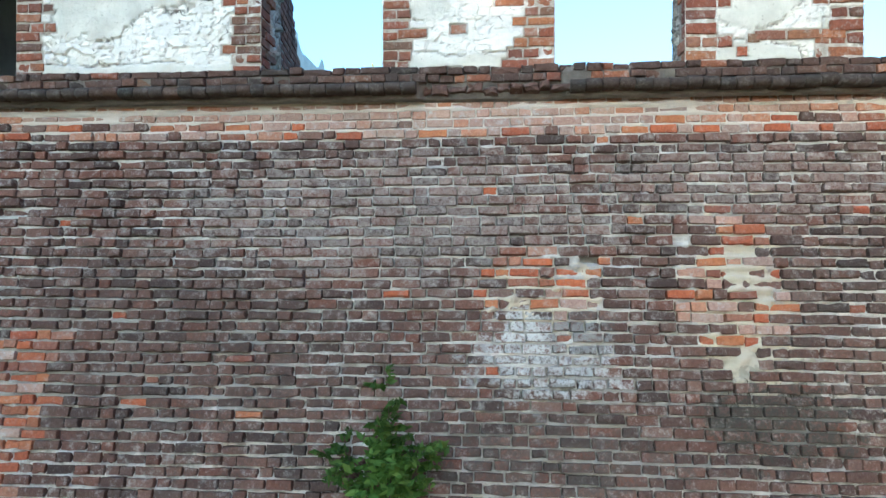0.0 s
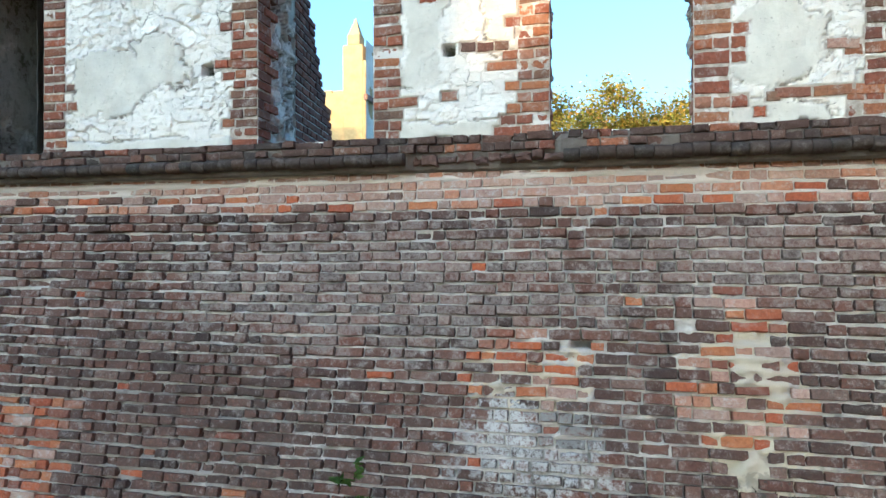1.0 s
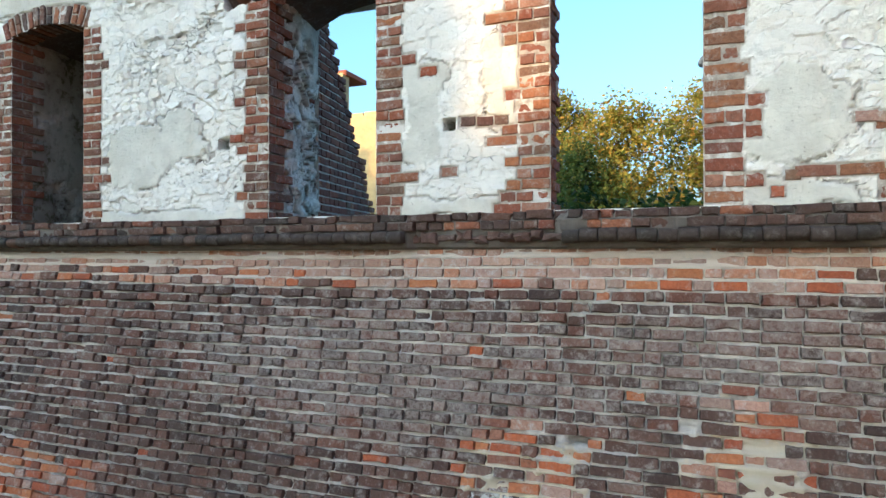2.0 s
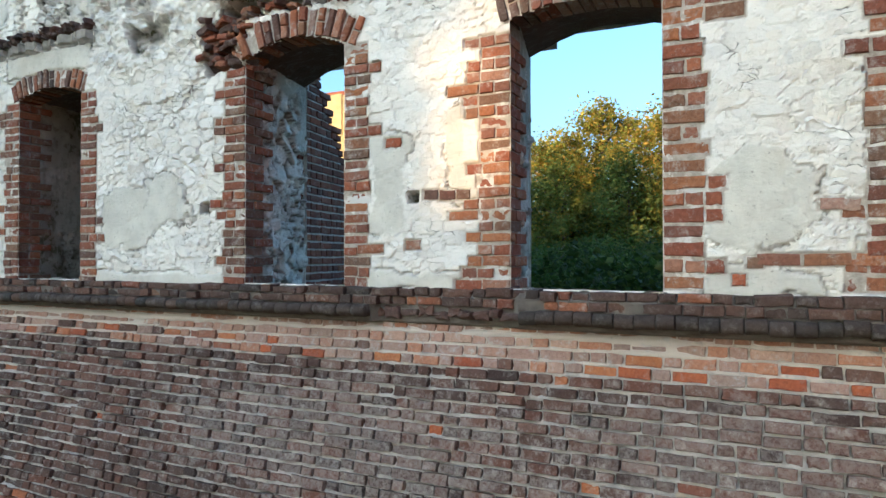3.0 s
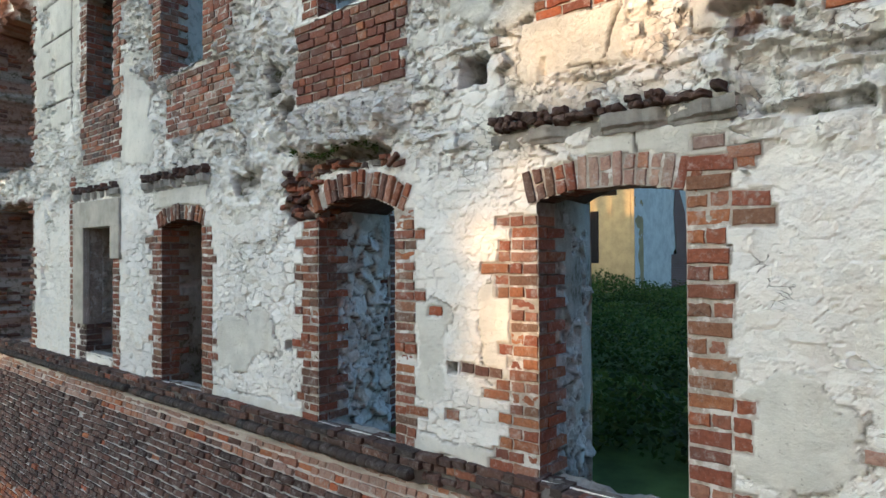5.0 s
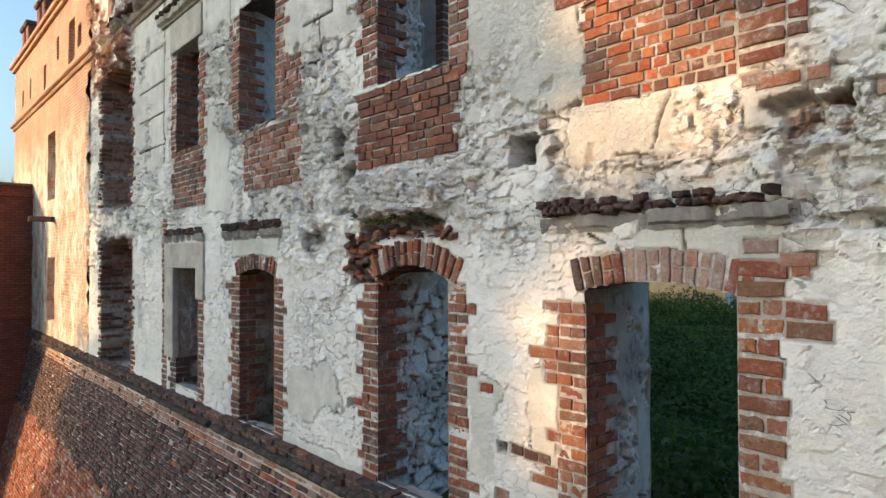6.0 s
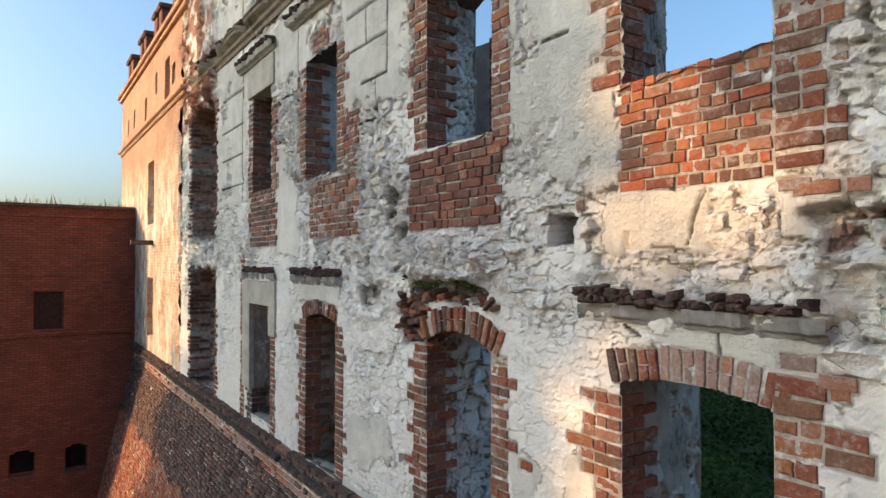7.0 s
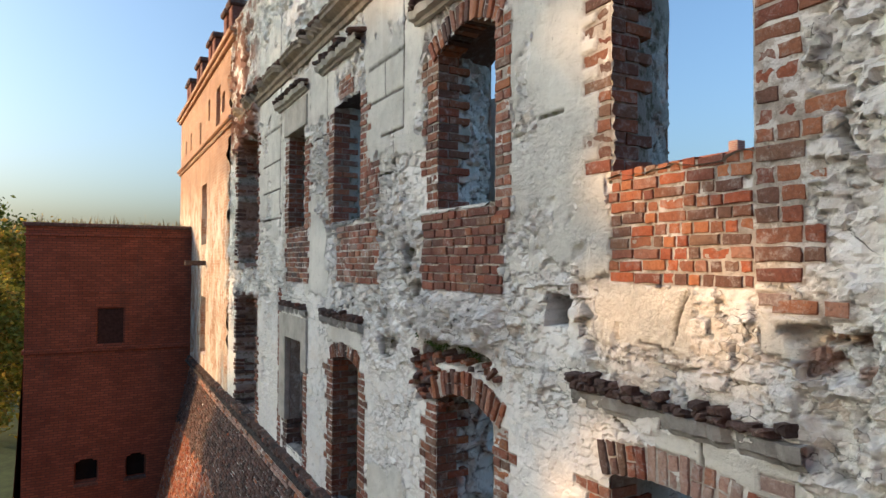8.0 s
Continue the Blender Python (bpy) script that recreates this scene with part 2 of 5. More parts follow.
    c = k.mix(k.math('MULTIPLY', k.band(k.attr("dirt_shade"), 0.1, 0.8), k.band(k.noise(9, 5, 0.7), 0.5, 0.6)), c, (0.07, 0.075, 0.035))
    c = k.mix(k.attr("rust"), c, (0.27, 0.125, 0.075))
    stones = k.math('MULTIPLY', k.math('MULTIPLY', height, bare), k.math('ADD', k.band(k.noise(1.5, 4, 0.6), 0.44, 0.62, 0.20, 0.85), k.math('MULTIPLY', coarse, 0.9)))
    fine = k.math('ADD', k.math('MULTIPLY', k.noise(85, 5, 0.75), 0.006), k.math('MULTIPLY', k.noise(22, 5, 0.7), k.math('ADD', 0.014, k.math('MULTIPLY', coarse, 0.030))))
    k.bump(k.math('SUBTRACT', k.math('ADD', stones, fine), k.math('ADD', k.math('MULTIPLY', crack, 0.022), k.math('MULTIPLY', pits, 0.03))), 1.0, 1.0)
    return k.done(c)


M_FACADE = facade_material()


def plaster_material(name, base, dark):
    k = Nodes(name, 0.9)
    c = k.mix(k.band(k.noise(2.2, 7, 0.65), 0.32, 0.7), base, dark)
    c = k.mix(k.math('MULTIPLY', k.band(k.noise(40, 4, 0.7), 0.64, 0.72), 0.5), c, tuple(v * 0.45 for v in dark))
    k.bump(k.math('ADD', k.noise(70, 5, 0.7), k.noise(12, 4, 0.6)), 0.4, 0.008)
    return k.done(c)


M_PLASTER = plaster_material("grey_plaster", (0.40, 0.40, 0.385), (0.29, 0.29, 0.285))
M_STONE = plaster_material("cream_dressed_stone", (0.52, 0.50, 0.44), (0.33, 0.31, 0.265))
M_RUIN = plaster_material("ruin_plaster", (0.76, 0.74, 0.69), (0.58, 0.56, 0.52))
# Front copy of the ruin plaster, with yellow evening sun put into its colour
M_RUIN_FRONT = plaster_material("ruin_sun_yellow_plaster", (0.45, 0.345, 0.18), (0.33, 0.25, 0.135))


def far_brick_material(name, a, b, mortar, scale=(1, 1), wash=0.0):
    """Brickwork that stays far off: courses in colour and relief."""
    k = Nodes(name, 0.92)
    sx, sy, sz = k.axis(0), k.axis(1), k.axis(2)
    cmb = k.t.nodes.new("ShaderNodeCombineXYZ")
    k.put(cmb.inputs[0], k.math('ADD', sx, sy))
    k.put(cmb.inputs[1], sz)
    br = k.t.nodes.new("ShaderNodeTexBrick")
    k.put(br.inputs["Vector"], cmb.outputs[0])
    br.inputs["Color1"].default_value, br.inputs["Color2"].default_value = (*a, 1), (*b, 1)
    br.inputs["Mortar"].default_value = (*mortar, 1)
    br.inputs["Scale"].default_value = 1.0
    br.inputs["Mortar Size"].default_value, br.inputs["Mortar Smooth"].default_value = 0.014, 0.4
    br.inputs["Brick Width"].default_value, br.inputs["Row Height"].default_value = 0.28 * scale[0], 0.092 * scale[1]
    c = k.mix(k.math('MULTIPLY', k.band(k.noise(0.8, 7, 0.7), 0.4, 0.7), 0.5), br.outputs["Color"], k.mix(1.0, br.outputs["Color"], (0.55, 0.5, 0.5), 'MULTIPLY'))
    c = k.mix(k.math('MULTIPLY', k.band(k.noise(0.55, 6, 0.7, k.stretch((2.0, 2.0, 0.5))), 0.52, 0.75), 0.4), c, (0.10, 0.06, 0.05))
    if wash:
        z = k.band(k.math('ADD', sz, k.math('MULTIPLY', k.noise(1.6, 6, 0.7), 2.4)), 17.2, 15.6)
        c = k.mix(k.math('MULTIPLY', z, k.band(k.noise(2.0, 6, 0.75), 0.42, 0.56)), c, (0.52, 0.45, 0.35))
        lime = k.band(k.noise(1.3, 7, 0.75, k.stretch((1.6, 1.6, 0.6))), 0.50, 0.58)
        c = k.mix(k.math('MULTIPLY', k.math('MULTIPLY', k.band(sz, 15.6, 13.4), lime), 0.85), c, (0.70, 0.67, 0.61))
        c = k.mix(k.math('MULTIPLY', k.band(k.noise(3.2, 6, 0.75, k.stretch((1.8, 1.8, 0.7))), 0.58, 0.66), 0.6), c, (0.20, 0.15, 0.11))
    k.bump(k.math('SUBTRACT', k.noise(30, 4, 0.6), br.outputs["Fac"]), 0.7, 0.012)
    return k.done(c)


M_FAR_ORANGE = far_brick_material("attic_brick", (0.46, 0.27, 0.16), (0.38, 0.205, 0.12), (0.48, 0.39, 0.30), wash=1.0)
M_BASTION = far_brick_material("bastion_brick", (0.33, 0.105, 0.060), (0.23, 0.072, 0.045), (0.12, 0.062, 0.046))
M_RUIN_BRICK = far_brick_material("ruin_brick", (0.26, 0.13, 0.10), (0.20, 0.10, 0.08), (0.34, 0.31, 0.28))


def plain(name, colour, rough=0.9, scale=6.0, var=0.5):
    k = Nodes(name, rough)
    c = k.mix(k.band(k.noise(scale, 5, 0.65), 0.3, 0.7), colour, tuple(v * (1 - var) for v in colour))
    k.bump(k.noise(scale * 8, 4, 0.6), 0.3, 0.01)
    return k.done(c)


# Near-black colour standing for the unlit inside of embrasures and the ruin's window
M_VOID = plain("unlit_opening_black", (0.014, 0.012, 0.012), 0.9, 3.0)
M_BOARD = plain("weathered_dark_boards", (0.055, 0.030, 0.026), 0.85, 9.0)
M_TILE = plain("red_roof_tile", (0.30, 0.10, 0.06), 0.85, 14.0)
M_BARK = plain("bark", (0.11, 0.085, 0.065), 0.95, 9.0)
M_WOOD = plain("old_beam_wood", (0.13, 0.10, 0.085), 0.9, 12.0)
M_GROUND = plain("mown_grass", (0.060, 0.085, 0.028), 0.95, 1.2, 0.45)
M_YARD = plain("yard_undergrowth", (0.075, 0.12, 0.030), 0.95, 1.6, 0.5)
M_PATH = plain("pale_yard_stone", (0.30, 0.29, 0.27), 0.9, 5.0)


def leaf_material(name, stops):
    k = Nodes(name, 0.6)
    c = k.ramp(k.rand(), stops)
    c = k.mix(k.band(k.noise(0.75, 4, 0.6), 0.42, 0.62), c, k.mix(1.0, c, (0.42, 0.44, 0.40), 'MULTIPLY'))
    k.done(c)
    tr = k.t.nodes.new("ShaderNodeBsdfTranslucent")
    k.put(tr.inputs["Color"], c)
    mx = k.t.nodes.new("ShaderNodeMixShader")
    mx.inputs[0].default_value = 0.45
    k.t.links.new(k.b.outputs[0], mx.inputs[1])
    k.t.links.new(tr.outputs[0], mx.inputs[2])
    k.t.links.new(mx.outputs[0], k.t.nodes["Material Output"].inputs["Surface"])
    return k.m


M_LEAF_AUTUMN = leaf_material("autumn_leaf", [(0.0, (0.20, 0.22, 0.035)), (0.5, (0.30, 0.27, 0.04)), (0.8, (0.42, 0.31, 0.05)), (1.0, (0.46, 0.26, 0.05))])
M_LEAF_GREEN = leaf_material("green_leaf", [(0.0, (0.08, 0.13, 0.03)), (0.6, (0.13, 0.17, 0.035)), (1.0, (0.22, 0.20, 0.04))])
M_LEAF_BUSH = leaf_material("bush_leaf", [(0.0, (0.07, 0.15, 0.03)), (0.6, (0.12, 0.23, 0.045)), (1.0, (0.20, 0.31, 0.07))])
M_LEAF_YARD = leaf_material("undergrowth_leaf", [(0.0, (0.035, 0.075, 0.016)), (0.6, (0.075, 0.135, 0.026)), (1.0, (0.14, 0.18, 0.045))])
M_WEED = leaf_material("dried_weed", [(0.0, (0.035, 0.033, 0.025)), (1.0, (0.085, 0.075, 0.05))])
M_DRY = leaf_material("dry_grass", [(0.0, (0.20, 0.15, 0.07)), (1.0, (0.30, 0.24, 0.12))])

# ---- builders ----
RNG = np.random.default_rng(11)


def mesh_of(name, verts, faces, material, smooth=False, attrs=()):
    """A mesh from arrays: faces is a list of (n, k) index arrays."""
    me = bpy.data.meshes.new(name)
    verts = np.asarray(verts, dtype=np.float32).reshape(-1, 3)
    faces = [np.asarray(f, dtype=np.int32) for f in faces if len(f)]
    loops = np.concatenate([f.ravel() for f in faces])
    sizes = np.concatenate([np.full(len(f), f.shape[1], dtype=np.int32) for f in faces])
    starts = np.concatenate([[0], np.cumsum(sizes)[:-1]]).astype(np.int32)
    me.vertices.add(len(verts))
    me.vertices.foreach_set("co", verts.ravel())
    me.loops.add(len(loops))
    me.loops.foreach_set("vertex_index", loops)
    me.polygons.add(len(sizes))
    me.polygons.foreach_set("loop_start", starts)
    me.polygons.foreach_set("loop_total", sizes)
    me.polygons.foreach_set("use_smooth", np.broadcast_to(np.asarray(smooth, dtype=bool), (len(sizes),)).copy())
    me.update(calc_edges=True)
    me.validate()
    for key, values in attrs:
        a = me.attributes.new(key, 'FLOAT', 'POINT')
        a.data.foreach_set("value", np.asarray(values, dtype=np.float32).ravel())
    me.materials.append(material)
    return me


def part(name, mesh, parent, label="", m=None):
    ob = new(name, mesh)
    if parent is not None:
        ob.parent = parent
    if m is not None:
        ob.matrix_local = m
    return tagged(ob, label)


def thing(name, label, category, kind="", group="", mesh=None, m=None):
    ob = new(name, mesh)
    if m is not None:
        ob.matrix_world = m
    return tagged(ob, label, category, group, kind)


def bm_mesh(name, bm, material, smooth=False):
    me = bpy.data.meshes.new(name)
    bm.normal_update()
    bm.to_mesh(me)
    bm.free()
    for p in me.polygons:
        p.use_smooth = smooth
    me.materials.append(material)
    return me


def box_into(bm, x0, x1, y0, y1, z0, z1, bevel=0.0):
    m = Matrix.LocRotScale(((x0 + x1) / 2, (y0 + y1) / 2, (z0 + z1) / 2), None, (x1 - x0, y1 - y0, z1 - z0))
    made = bmesh.ops.create_cube(bm, size=1.0, matrix=m)
    if bevel:
        edges = list({e for v in made["verts"] for e in v.link_edges})
        bmesh.ops.bevel(bm, geom=edges, offset=bevel, segments=1, affect='EDGES')


def box_mesh(name, x0, x1, y0, y1, z0, z1, material, bevel=0.01):
    bm = bmesh.new()
    box_into(bm, x0, x1, y0, y1, z0, z1, bevel)
    return bm_mesh(name, bm, material)


# value noise and cells on arrays
def hashed(i, j, seed):
    v = np.sin(i * 127.1 + j * 311.7 + seed * 74.7) * 43758.5453
    return v - np.floor(v)


def vnoise(x, y, seed=0):
    i, j = np.floor(x), np.floor(y)
    f, g = x - i, y - j
    f, g = f * f * (3 - 2 * f), g * g * (3 - 2 * g)
    a, b = hashed(i, j, seed), hashed(i + 1, j, seed)
    c, d = hashed(i, j + 1, seed), hashed(i + 1, j + 1, seed)
    return (a * (1 - f) + b * f) * (1 - g) + (c * (1 - f) + d * f) * g


def fbm(x, y, scale, octaves=4, seed=0):
    total, amp, norm = 0.0, 1.0, 0.0
    for k in range(octaves):
        total = total + amp * vnoise(x * scale * 2 ** k + 17 * k, y * scale * 2 ** k - 9 * k, seed + k)
        norm += amp
        amp *= 0.55
    return total / norm


def cells(x, y, seed=0):
    """Distance to the nearest of jittered points and to the next, the nearest one's random number, and the way from it."""
    i0, j0 = np.floor(x), np.floor(y)
    f1, f2, rnd = np.full(x.shape, 9.0), np.full(x.shape, 9.0), np.zeros(x.shape)
    du, dv = np.zeros(x.shape), np.zeros(x.shape)
    for di in (-1, 0, 1):
        for dj in (-1, 0, 1):
            i, j = i0 + di, j0 + dj
            a, b = x - (i + 0.1 + 0.8 * hashed(i, j, seed)), y - (j + 0.1 + 0.8 * hashed(i, j, seed + 3))
            d = 0.45 * np.hypot(a, b) + 0.55 * np.maximum(np.abs(a), np.abs(b))
            near = d < f1
            f2 = np.where(near, f1, np.minimum(f2, d))
            rnd = np.where(near, hashed(i, j, seed + 6), rnd)
            du, dv, f1 = np.where(near, a, du), np.where(near, b, dv), np.where(near, d, f1)
    return f1, f2, rnd, du, dv


def smooth(a, b, v):
    t = np.clip((v - a) / (b - a), 0, 1)
    return t * t * (3 - 2 * t)


def rubble(x, z, seed=0, sx=0.25, sz=0.12, coarse=0.0):
    """Height and open joints of rough coursed rubble: flat stones, each tipped its own way."""
    wx = x + 0.07 * (fbm(x, z, 3.1, 3, seed + 20) - 0.5) * 2
    wz = z + 0.045 * (fbm(x, z, 3.7, 3, seed + 30) - 0.5) * 2
    large, little = cells(wx / sx, wz / sz, seed), cells(wx / (sx * 0.5), wz / (sz * 0.55), seed + 50)
    pick = fbm(x, z, 1.3, 3, seed + 40) > 0.50
    f1, f2, rnd, du, dv = (np.where(pick, b, a) for a, b in zip(large, little))
    gap = f2 - f1 + 0.07 * (fbm(x, z, 14, 3, seed + 70) - 0.5)
    opened = np.maximum(0.8 * coarse, smooth(0.50, 0.64, fbm(x, z, 2.3, 4, seed + 71)))
    face = smooth(0.0, 0.06 + 0.03 * opened, gap)
    tilt = (np.modf(rnd * 7.13)[0] - 0.5) * du * sx + (np.modf(rnd * 13.7)[0] - 0.62) * dv * sz
    own = (rnd - 0.5) * (0.012 + 0.040 * coarse)
    grain = fbm(x, z, 22, 3, seed + 61) - 0.5
    broken = np.abs(fbm(x, z, 5.5, 4, seed + 60) - 0.5)
    h = own * face + (0.10 + 0.75 * coarse) * tilt - (1 - face) * (0.004 + 0.012 * opened + 0.022 * coarse) + (0.008 + 0.020 * coarse) * grain - (0.012 + 0.085 * coarse) * broken
    return h, np.clip((1 - face) * opened * (0.3 + 0.6 * coarse), 0, 1)


def grid_faces(keep):
    """Quads of a (rows, columns) grid of points; keep is (rows - 1, columns - 1)."""
    r, c = keep.shape
    idx = np.arange((r + 1) * (c + 1)).reshape(r + 1, c + 1)
    q = np.stack([idx[:-1, :-1], idx[:-1, 1:], idx[1:, 1:], idx[1:, :-1]], axis=-1)
    return q[keep]


def relief(name, us, vs, h, material, keep=None, attrs=(), shade=True):
    """A wall face: points (u, -h, v)."""
    u, v = np.meshgrid(us, vs)
    if keep is None:
        keep = np.ones((len(vs) - 1, len(us) - 1), bool)
    verts = np.stack([u, -np.broadcast_to(h, u.shape), v], axis=-1)
    return mesh_of(name, verts, [grid_faces(keep)], material, shade, attrs)


def steps(edges, size):
    """Coordinates that run through all the given edges, in steps of about the given size."""
    out = [edges[0]]
    for a, b in zip(edges, edges[1:]):
        n = max(1, int(round((b - a) / size)))
        out.extend(a + (b - a) * (k + 1) / n for k in range(n))
    return np.array(out)


# bricks
RING = np.array([(-.5, -.5), (-.17, -.5), (.17, -.5), (.5, -.5), (.5, 0), (.5, .5), (.17, .5), (-.17, .5), (-.5, .5), (-.5, 0)])
_k = np.arange(10)
_n = (_k + 1) % 10
BRICK_TRIS = np.stack([_k, _n, np.full(10, 30)], axis=1)
BRICK_QUADS = np.concatenate([np.stack([_k + 10, _n + 10, _n, _k], axis=1), np.stack([_k + 20, _n + 20, _n + 10, _k + 10], axis=1)])


def brick_points(l, h, d, chip, rng):
    """(n, 31, 3) points of worn bricks: front face at y = 0, body behind it."""
    n = len(l)
    out = np.zeros((n, 31, 3))
    jit = rng.normal(0, 1, (n, 10, 2)) * chip[:, None, None] * 0.26
    bite = chip[:, None, None] * (rng.uniform(0.2, 0.7, (n, 10, 1)) + 1.5 * rng.random((n, 10, 1)) ** 5)
    full = RING[None] * np.stack([l, h], axis=1)[:, None, :]
    inward = -np.sign(RING)[None] * (np.abs(RING)[None] > 0.4) * bite
    rim = full + inward * 0.55 + jit
    front = full + inward * 1.25 + jit
    out[:, 0:10, 0], out[:, 0:10, 2] = front[..., 0], front[..., 1]
    out[:, 0:10, 1] = rng.uniform(0, 0.45, (n, 10)) * chip[:, None]
    out[:, 10:20, 0], out[:, 10:20, 2] = rim[..., 0], rim[..., 1]
    out[:, 10:20, 1] = chip[:, None] * rng.uniform(0.5, 1.2, (n, 10))
    out[:, 20:30, 0], out[:, 20:30, 2] = full[..., 0], full[..., 1]
    out[:, 20:30, 1] = d[:, None]
    out[:, 30, 1] = -0.15 * chip + rng.uniform(-0.2, 0.3, n) * chip
    return out


def bricks_joined(name, x, z, out, l, h, d, chip, material, rng, turn=0.03):
    """Many bricks as one mesh, in the wall's own frame (u, depth, v)."""
    p = brick_points(l, h, d, chip, rng)
    a = rng.normal(0, turn, len(x))
    ca, sa = np.cos(a)[:, None], np.sin(a)[:, None]
    px, pz = p[..., 0] * ca - p[..., 2] * sa, p[..., 0] * sa + p[..., 2] * ca
    tip = rng.normal(0, 0.03, (len(x), 2))
    py = p[..., 1] + p[..., 0] * tip[:, :1] + p[..., 2] * tip[:, 1:]
    verts = np.stack([px + x[:, None], py - out[:, None], pz + z[:, None]], axis=-1)
    base = (np.arange(len(x)) * 31)[:, None, None]
    return mesh_of(name, verts, [(BRICK_TRIS[None] + base).reshape(-1, 3), (BRICK_QUADS[None] + base).reshape(-1, 4)], material)


SHAPES = {}


def brick_shape(material, length, chip):
    """One of eight worn shapes of a brick of that length class, shared by many bricks."""
    cls = min((0.28, 0.20, 0.135, 0.08), key=lambda c: abs(c - length))
    key = (material.name, cls, chip, int(RNG.integers(8)))
    if key not in SHAPES:
        rng = np.random.default_rng(1000 + len(SHAPES))
        one = np.ones(1)
        p = brick_points(one * cls, one * 0.078, one * 0.125, one * chip, rng)
        SHAPES[key] = mesh_of("brick", p, [BRICK_TRIS, BRICK_QUADS], material)
    return SHAPES[key], cls


FOOT = []


def brick(parent, x, y, z, l, h, d, material, name="brick", chip=0.007, rz=0.0, ry=None, rx=0.0, foot=False, m=None):
    """One brick, centred at x, z with its front face at y."""
    me, cls = brick_shape(material, l, chip)
    ob = new(name, me)
    ob.parent = parent
    turn = RNG.normal(0, 1.0) if ry is None else ry
    local = pose(x, y, z, rx, turn, rz) @ Matrix.Diagonal((l / cls, d / 0.125, h / 0.078, 1))
    ob.matrix_local = local if m is None else m @ local
    if foot:
        FOOT.append((x - l / 2, x + l / 2, z - h / 2, z + h / 2))
    return ob


# plants
def tube_into(verts, quads, pts, radii, seg=7):
    base = len(verts)
    for k, (p, r) in enumerate(zip(pts, radii)):
        a = Vector(pts[min(k + 1, len(pts) - 1)]) - Vector(pts[max(k - 1, 0)])
        q = a.to_track_quat('Z', 'Y')
        for s in range(seg):
            w = 2 * math.pi * s / seg
            verts.append(tuple(Vector(p) + q @ Vector((r * math.cos(w), r * math.sin(w), 0))))
    for k in range(len(pts) - 1):
        for s in range(seg):
            t = (s + 1) % seg
            quads.append((base + k * seg + s, base + k * seg + t, base + (k + 1) * seg + t, base + (k + 1) * seg + s))


def leaf_mesh(name, centres, size, material, rng, long=1.5):
    n = len(centres)
    a = rng.normal(size=(n, 3))
    a[:, 2] *= 0.6
    a /= np.linalg.norm(a, axis=1, keepdims=True)
    b = np.cross(a, rng.normal(size=(n, 3)))
    b /= np.linalg.norm(b, axis=1, keepdims=True)
    c = np.cross(a, b)
    s = size * rng.uniform(0.6, 1.3, (n, 1))
    v = np.stack([centres - a * s * long / 2, centres + b * s * 0.42 + c * s * 0.1, centres + a * s * long / 2, centres - b * s * 0.42 + c * s * 0.1], axis=1)
    return mesh_of(name, v, [np.arange(n * 4).reshape(n, 4)], material)


def tree(x, y, z, height, radius, count, material, seed, label, leaf=0.22, low=0.25, group=""):
    """A tapered trunk with limbs, and a crown of leaf clumps with gaps."""
    rng = np.random.default_rng(seed)
    top = thing("tree", label, "tree", group=group, m=pose(x, y, z))
    verts, quads, tips = [], [], []
    trunk = [(rng.normal(0, 0.02) * height * k / 6, rng.normal(0, 0.02) * height * k / 6, height * 0.88 * k / 6) for k in range(7)]
    tube_into(verts, quads, trunk, [height * 0.022 * (1 - 0.85 * k / 6) for k in range(7)])
    for k in range(16):
        f = low + (0.97 - low) * k / 15
        base = Vector(trunk[min(6, int(f * 6))])
        base.z = height * 0.88 * f
        w = k * 2.4 + rng.uniform(0, 0.8)
        reach = radius * (1.05 - 0.75 * abs(f - 0.45) * 1.3) * rng.uniform(0.65, 1.1)
        end = base + Vector((math.cos(w) * reach, math.sin(w) * reach, height * rng.uniform(0.04, 0.14)))
        mid = (base + end) / 2 + Vector((0, 0, height * 0.03))
        tube_into(verts, quads, [tuple(base), tuple(mid), tuple(end)], [height * 0.008, height * 0.005, height * 0.0015], 5)
        for _ in range(5):
            tips.append(base.lerp(end, rng.uniform(0.45, 1.08)) + Vector(rng.normal(0, radius * 0.14, 3)))
    tips.append(Vector((0, 0, height * 0.97)))
    part("trunk", mesh_of("trunk", verts, [quads], M_BARK, True), top)
    tips = np.array([tuple(t) for t in tips])
    who = rng.integers(len(tips), size=count)
    spread = rng.normal(0, 1, (count, 3)) * radius * rng.uniform(0.10, 0.22, (len(tips), 1))[who]
    spread[:, 2] *= 0.75
    part("crown", leaf_mesh("crown", tips[who] + spread, leaf, material, rng), top)
    return top

# ---- the wall ----
FACE = 5.87
BACK_LOW, BACK_HIGH, SPLAY = 7.15, 6.72, 0.24
SILL = 9.15
# name, x0, x1, z0, spring, rise
OPENINGS = [
    ("window_1", -8.40, -7.32, 9.30, 11.36, 0.00), ("window_2", -5.67, -4.55, SILL, 11.29, 0.09), ("window_3", -2.14, -1.00, SILL, 11.31, 0.14),
    ("window_4", 0.57, 1.71, SILL, 11.28, 0.07), ("window_5", 3.23, 4.36, SILL, 11.28, 0.07),
    ("window_6", -8.40, -7.30, 13.45, 15.25, 0.00), ("window_7", -5.68, -4.52, 13.43, 15.24, 0.02), ("window_8", -2.14, -0.98, 13.38, 15.08, 0.17),
    ("window_9", 0.58, 1.73, 13.45, 15.05, 0.17), ("window_10", 3.23, 4.36, 13.45, 15.05, 0.17),
]
WINDOWS = {}
